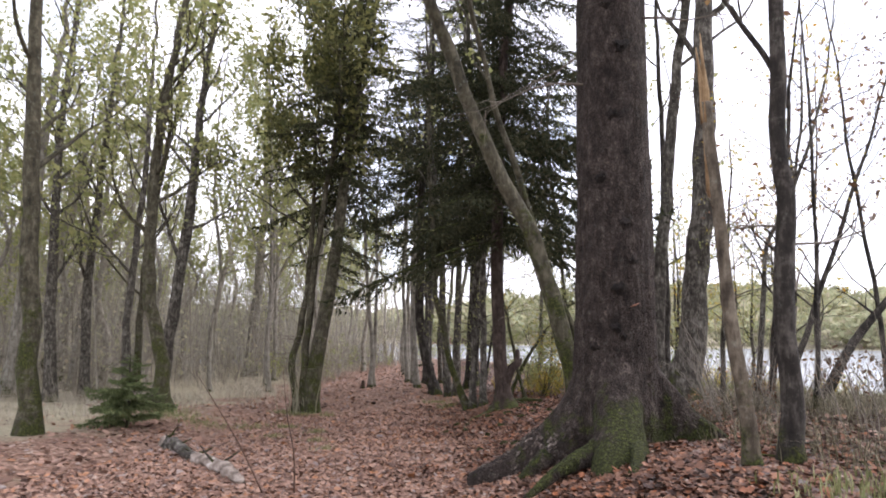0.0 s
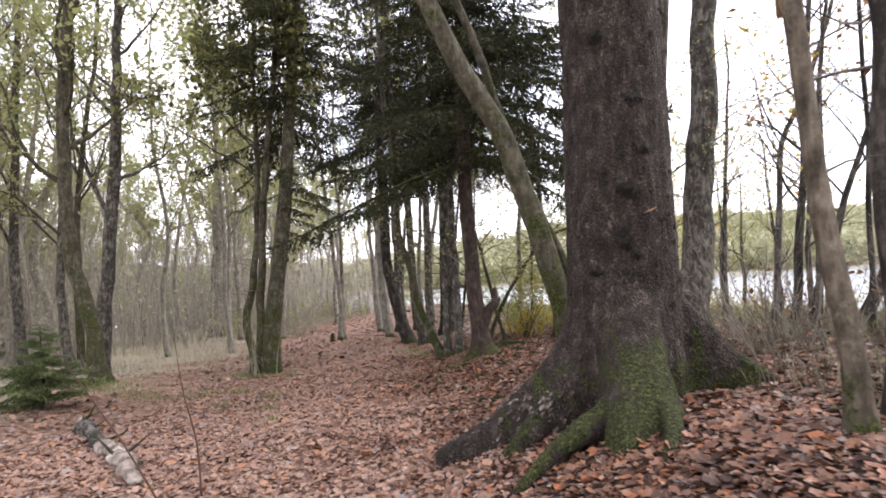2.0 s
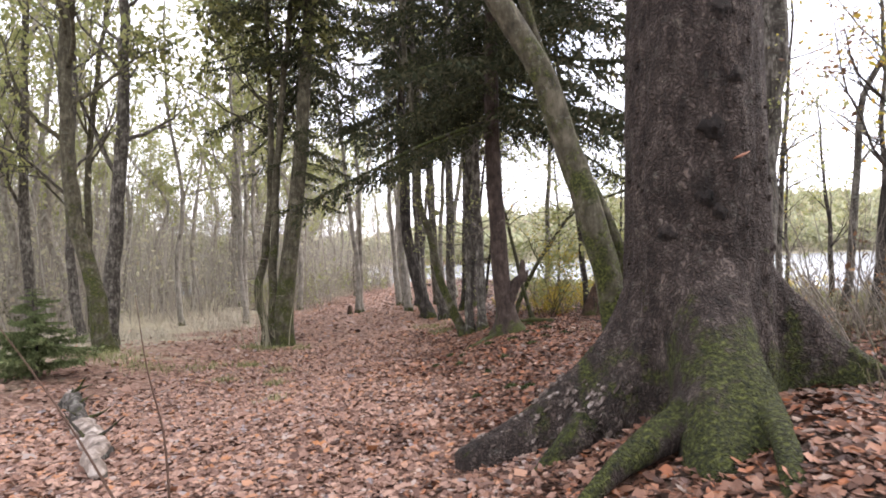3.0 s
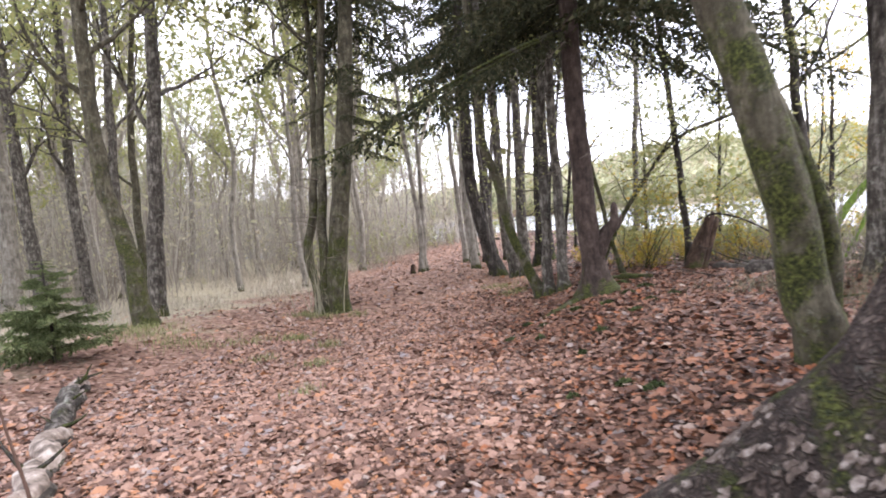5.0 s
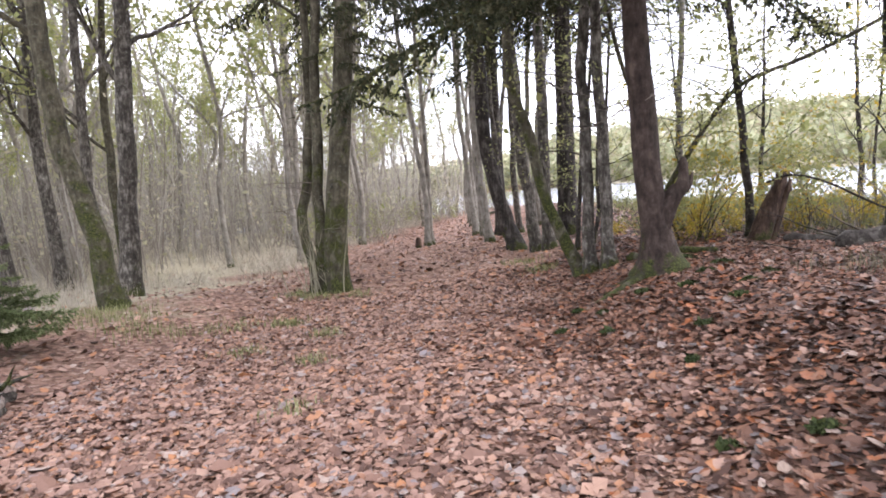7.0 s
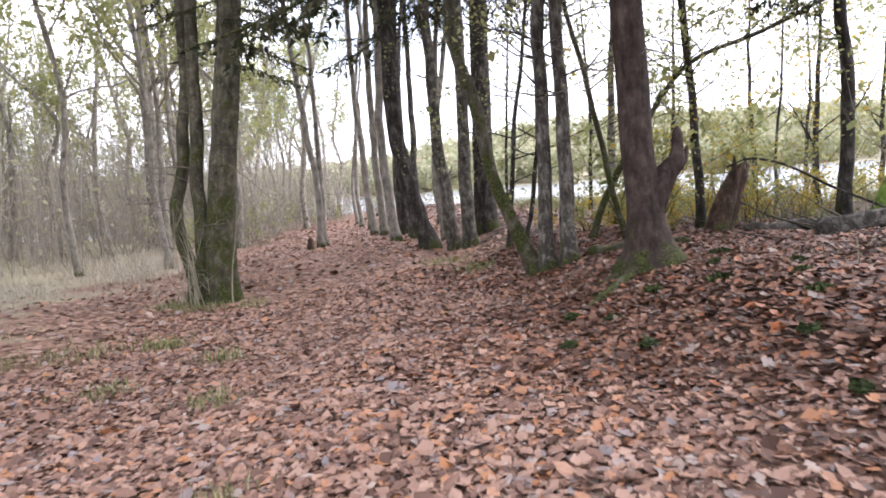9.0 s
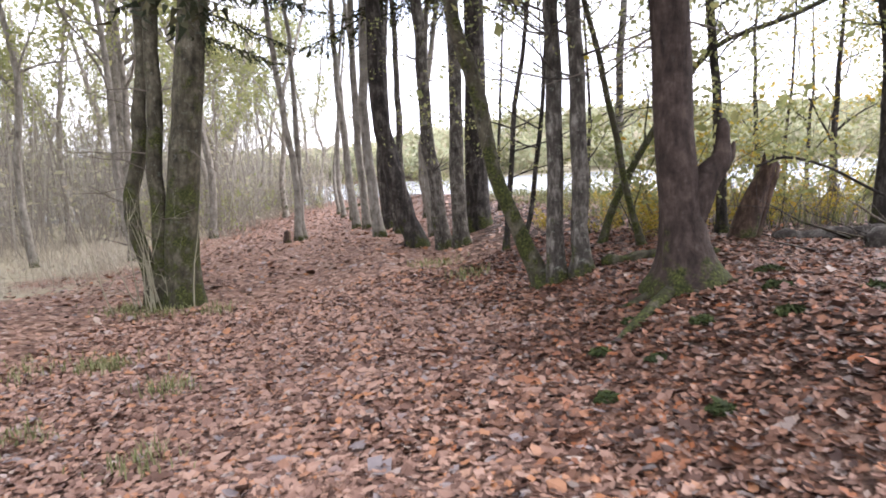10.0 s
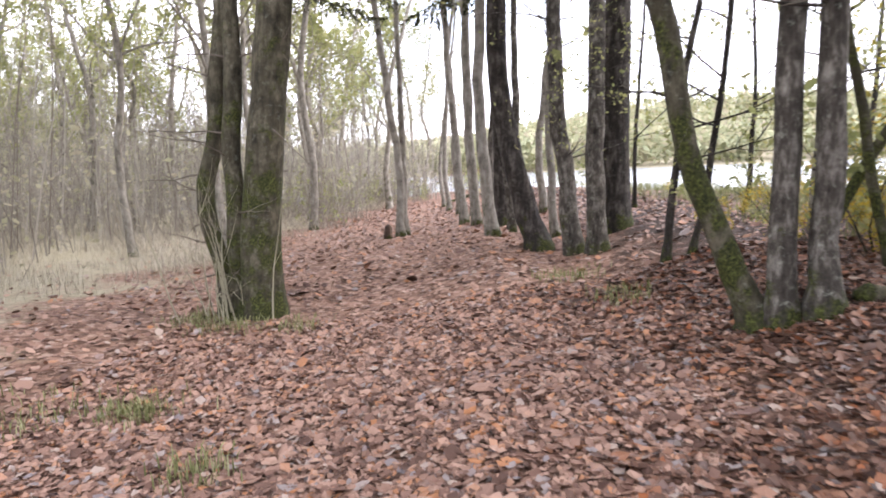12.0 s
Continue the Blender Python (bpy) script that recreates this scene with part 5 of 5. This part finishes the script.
# bright mossy limb, forked, propped against the bank
limb = thing("fallen_branch", 5.95, 19.4, "bright green moss-covered forked limb leaning on the bank", "branch")
for pts, r in (([(-0.02, 0, -0.05), (0.15, 0.0, 0.4), (0.38, 0.02, 0.85), (0.75, 0.05, 1.35), (1.2, 0.1, 1.75)], 0.085), ([(0.38, -0.1, -0.08), (0.5, -0.05, 0.25), (0.72, 0.0, 0.6), (0.9, 0.05, 1.0)], 0.05)):
    s = Shape()
    line = curve_points(pts, 5)
    s.tube(line, [r * (1 - 0.02 * i) for i in range(len(line))], 10, 0.4, r)
    part("limb", s.mesh("limb", MOSS_BRIGHT), limb)

# young shoots round the cluster's foot
shoots = np.random.default_rng(66)
for k in range(16):
    x, y = -4.98 + shoots.normal(0, 0.28), 22.08 + shoots.normal(0, 0.1)
    e = thing("young_shoot", x, y, "thin pale shoot at the mossy cluster's foot", "shoot", "shoots round the cluster")
    w = Shape()
    grow(shoots, w, Vector((0, 0, -0.03)), Vector((shoots.normal(0, 0.12), shoots.normal(0, 0.12), 1)), shoots.uniform(0.5, 1.9), 0.014, 1, [], 0.1, 0.12, (2, 5))
    part("stem", w.mesh("stem", SHOOT), e)

# arched dead branch beside the snag
arch = thing("fallen_branch", 4.3, 19.3, "thin dead branch arching down beside the snag", "branch")
s = Shape()
s.tube(curve_points([(-0.55, 0.3, 1.0), (-0.2, 0.2, 1.1), (0.25, 0.0, 0.95), (0.8, -0.2, 0.6), (1.3, -0.5, 0.3), (1.75, -0.8, 0.0)], 5), [0.02] * 26, 6, 0.2)
part("branch_wood", s.mesh("branch_wood", BARK_DARK), arch)

# thin dead stems in the litter
for x, y, pts, lb in ((-2.2, 8.9, [(0, 0, -0.05), (-0.3, 0, 0.5), (-0.62, 0, 1.0), (-0.96, 0, 1.48)], "long bare leaning twig by the log"), (-1.86, 8.95, [(0, 0, -0.05), (-0.03, 0, 0.5), (-0.14, 0, 1.0), (-0.21, 0, 1.56)], "thin bare upright twig by the log")):
    e = thing("dead_stem", x, y, lb, "twig")
    s = Shape()
    s.tube(curve_points(pts, 4), [0.011 - 0.0007 * i for i in range(4 * (len(pts) - 1) + 1)], 6, 0.3)
    part("stem", s.mesh("stem", TWIG_RED), e)


def blades(rg, cx, cy, spread, n, tall, width=0.006, lean=0.5):
    """Blades of grass: bent strips of two triangles and a tip."""
    x, y = cx + rg.normal(0, spread, n), cy + rg.normal(0, spread, n)
    z = height(x, y) - 0.01
    a, l = rg.uniform(0, 2 * math.pi, n), tall * rg.uniform(0.5, 1.1, n)
    q = rg.uniform(0.1, lean, n)
    d = np.stack([np.cos(a), np.sin(a)], 1)
    w = np.stack([-d[:, 1], d[:, 0], np.zeros(n)], 1) * width
    p0 = np.stack([x, y, z], 1)
    p1 = p0 + np.stack([d[:, 0] * l * q * 0.4, d[:, 1] * l * q * 0.4, l * 0.6], 1)
    p2 = p0 + np.stack([d[:, 0] * l * q * 1.3, d[:, 1] * l * q * 1.3, l * (1 - 0.3 * q)], 1)
    v = np.stack([p0 - w, p0 + w, p1 - w * 0.8, p1 + w * 0.8, p2], 1).reshape(-1, 3)
    t = (np.arange(n)[:, None, None] * 5 + np.array([[0, 1, 3], [0, 3, 2], [2, 3, 4]])[None]).reshape(-1, 3)
    return v, t


def grass_tuft(x, y, spread, n, tall, mat, label, seed):
    rg2 = np.random.default_rng(seed)
    e = thing("grass_tuft", x, y, label, "grass", "grass tufts")
    v, t = blades(rg2, x, y, spread, n, tall)
    tagged(part("grass", tri_mesh("grass", v - np.array(e.location), t, mat), e), kind="stuff")


for k, (x, y, s_, n_) in enumerate(((-4.4, 18.75, 0.16, 260), (-4.75, 21.9, 0.3, 300), (-5.3, 22.1, 0.25, 260), (-3.9, 21.6, 0.2, 120), (-3.4, 17.6, 0.14, 110), (-4.2, 16.6, 0.16, 90), (-0.35, 22.5, 0.22, 160), (-3.0, 15.8, 0.15, 80), (-5.4, 18.6, 0.3, 150), (0.0, 20.9, 0.2, 120), (-6.5, 18.0, 0.35, 260), (-7.6, 18.9, 0.4, 300), (-2.3, 13.4, 0.12, 60), (3.0, 5.6, 0.3, 160), (2.6, 5.2, 0.25, 120), (-8.3, 19.4, 0.35, 260))):
    grass_tuft(x, y, s_, n_, 0.17, GRASS_GREEN, "low tuft of yellow-green grass among fallen leaves", 400 + k)

rg3 = np.random.default_rng(50)
vs, ts, cnt = [], [], 0
for _ in range(520):
    while True:
        x, y = rg3.uniform(-40, -5), rg3.uniform(16, 60)
        edge = -8.2 - 0.16 * max(0, 26 - y) if y < 34 else -7.0
        if x < edge:
            break
    v, t = blades(rg3, x, y, 0.55, 110, (rg3.uniform(0.3, 0.85) if y > 20 else 0.3), 0.004, 1.5)
    vs.append(v)
    ts.append(t + cnt)
    cnt += len(v)
tagged(new("dry_grass", tri_mesh("dry_grass", np.concatenate(vs), np.concatenate(ts), GRASS_DRY)), "pale dry grass along the wood's edge", "grass", kind="stuff")
vs, ts, cnt = [], [], 0
for _ in range(240):
    x, y = rg3.uniform(3.5, 24), rg3.uniform(20, 44)
    if x > 22 - 0.42 * (y - 28):
        continue
    v, t = blades(rg3, x, y, 0.5, 90, 0.5, 0.007, 0.6)
    vs.append(v)
    ts.append(t + cnt)
    cnt += len(v)
tagged(new("lakeside_grass", tri_mesh("lakeside_grass", np.concatenate(vs), np.concatenate(ts), GRASS_GREEN)), "yellow-green grass on the lake bank", "grass", kind="stuff")


vs, ts, cnt = [], [], 0
for _ in range(190):
    x, y = rg3.uniform(3.3, 9.5), rg3.uniform(4.5, 16)
    v, t = blades(rg3, x, y, 0.32, 60, rg3.uniform(0.16, 0.42), 0.0045, 1.4)
    vs.append(v)
    ts.append(t + cnt)
    cnt += len(v)
tagged(new("dry_grass", tri_mesh("dry_grass", np.concatenate(vs), np.concatenate(ts), GRASS_DULL)), "dull dry grass on the rough bank above the lake", "grass", kind="stuff")
for k in range(26):
    x, y = rg3.uniform(2.9, 7.5), rg3.uniform(5.0, 13.5)
    e = thing("fallen_branch", x, y, "thin dead stick lying in the grass", "branch", "sticks on the bank")
    a, ln, w = rg3.uniform(0, 6.28), rg3.uniform(0.5, 1.5), Shape()
    line = [Vector((math.cos(a) * q, math.sin(a) * q, ground_z(x + math.cos(a) * q, y + math.sin(a) * q) - e.location.z + 0.02 + 0.03 * math.sin(q * 5 + k))) for q in np.linspace(0, ln, 6)]
    w.tube(line, [0.014, 0.013, 0.012, 0.01, 0.008, 0.005], 5, 0.2)
    part("stick", w.mesh("stick", BARK_DEAD if k % 2 else BARK_DARK), e)
for k in range(14):
    x, y = (rg3.uniform(3.6, 6.0), rg3.uniform(9.2, 12.5)) if k % 2 else (rg3.uniform(4.4, 7.5), rg3.uniform(7.0, 10.5))
    bush((BARE + RUST)[k % 4], x, y, "bare tangled scrub between the bank and the lake", "lakeside scrub", rg3.uniform(0.35, 0.75), rg3.uniform(0, 6.2))


def moss_clump(x, y, s, seed):
    rg4 = np.random.default_rng(seed)
    e = thing("moss_clump", x, y, "dark green moss cushion among fallen leaves", "moss", "moss cushions")
    n = 300
    a, q = rg4.uniform(0, 2 * math.pi, n), np.sqrt(rg4.uniform(0, 1, n))
    c = np.stack([np.cos(a) * q * s, np.sin(a) * q * s * 0.8, (1 - q ** 2) * s * 0.35 + 0.01], 1)
    v, t = scatter(rg4, c, 0.02, DIAMOND, 0.8, 0.5)
    tagged(part("moss", tri_mesh("moss", v, t, MOSS), e), kind="stuff")


for k, (x, y, s_) in enumerate(((0.0, 15.35, 0.1), (0.42, 14.75, 0.12), (0.02, 15.42, 0.07), (0.27, 16.16, 0.12), (0.5, 15.7, 0.1), (1.13, 11.24, 0.12), (0.97, 11.61, 0.1), (0.57, 11.73, 0.08), (1.0, 16.0, 0.14), (1.4, 15.6, 0.14), (1.8, 16.3, 0.16), (2.2, 17.0, 0.2), (0.7, 16.6, 0.1), (1.6, 14.6, 0.12), (1.1, 14.0, 0.1), (1.9, 15.2, 0.13), (2.4, 16.0, 0.15), (0.45, 9.3, 0.16), (0.8, 13.2, 0.08), (2.0, 17.9, 0.2))):
    moss_clump(x, y, s_ * 0.75, 500 + k)


# ---- fallen leaves ----
def litter(name, seed, n, x0, x1, y0, y1, size, outline, keep=None, label="", mat=LEAF_FALLEN, flat=False, lift=0.03):
    rg5 = np.random.default_rng(seed)
    x, y = rg5.uniform(x0, x1, n), rg5.uniform(y0, y1, n)
    if keep is not None:
        k = rg5.uniform(0, 1, n) < keep(x, y)
        x, y = x[k], y[k]
    c = np.stack([x, y, height(x, y) + rg5.uniform(0.004, lift, len(x))], 1)
    v, t = scatter(rg5, c, size, outline, 2.5, 0.32, 0.32, flat)
    tagged(new(name, tri_mesh(name, v, t, mat)), label, "leaves", kind="stuff")


def covered(x, y):
    left = smooth(-9.5, -5.5, x) + 0.12
    return np.clip(left, 0, 1) * (1 - 0.8 * smooth(3.6, 6.5, x))


# share of the shade-darkened russet litter, reaching further left past y 12
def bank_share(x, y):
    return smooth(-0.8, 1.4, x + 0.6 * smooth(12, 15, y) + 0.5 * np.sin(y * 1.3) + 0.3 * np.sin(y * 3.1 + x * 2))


litter("fallen_leaves", 601, 75000, -5.5, 4.5, 2.5, 22.0, 0.034, LOBED, lambda x, y: covered(x, y) * (1 - bank_share(x, y)), "brown and tan fallen leaves covering the path")
litter("fallen_leaves", 604, 170000, -5.5, 4.5, 2.5, 22.0, 0.03, BEECH, lambda x, y: covered(x, y) * (1 - bank_share(x, y)), "small brown fallen leaves lying flat on the path", flat=True, lift=0.018)
litter("bank_fallen_leaves", 603, 70000, -5.5, 4.5, 2.5, 22.0, 0.034, LOBED, lambda x, y: covered(x, y) * bank_share(x, y), "russet fallen leaves on the mossy bank, toned down for shade", LEAF_BANK_SHADED)
litter("bank_fallen_leaves", 605, 130000, -5.5, 4.5, 2.5, 22.0, 0.029, BEECH, lambda x, y: covered(x, y) * bank_share(x, y), "small russet fallen leaves lying flat on the bank, toned down for shade", LEAF_BANK_SHADED, True, 0.018)
litter("distant_fallen_leaves", 602, 60000, -13, 9, 0.0, 48.0, 0.05, BEECH, lambda x, y: covered(x, y) * (1 - (x > -5.5) * (x < 4.5) * (y > 2.5) * (y < 22.0)), "brown fallen leaves spread under the trees", flat=True)
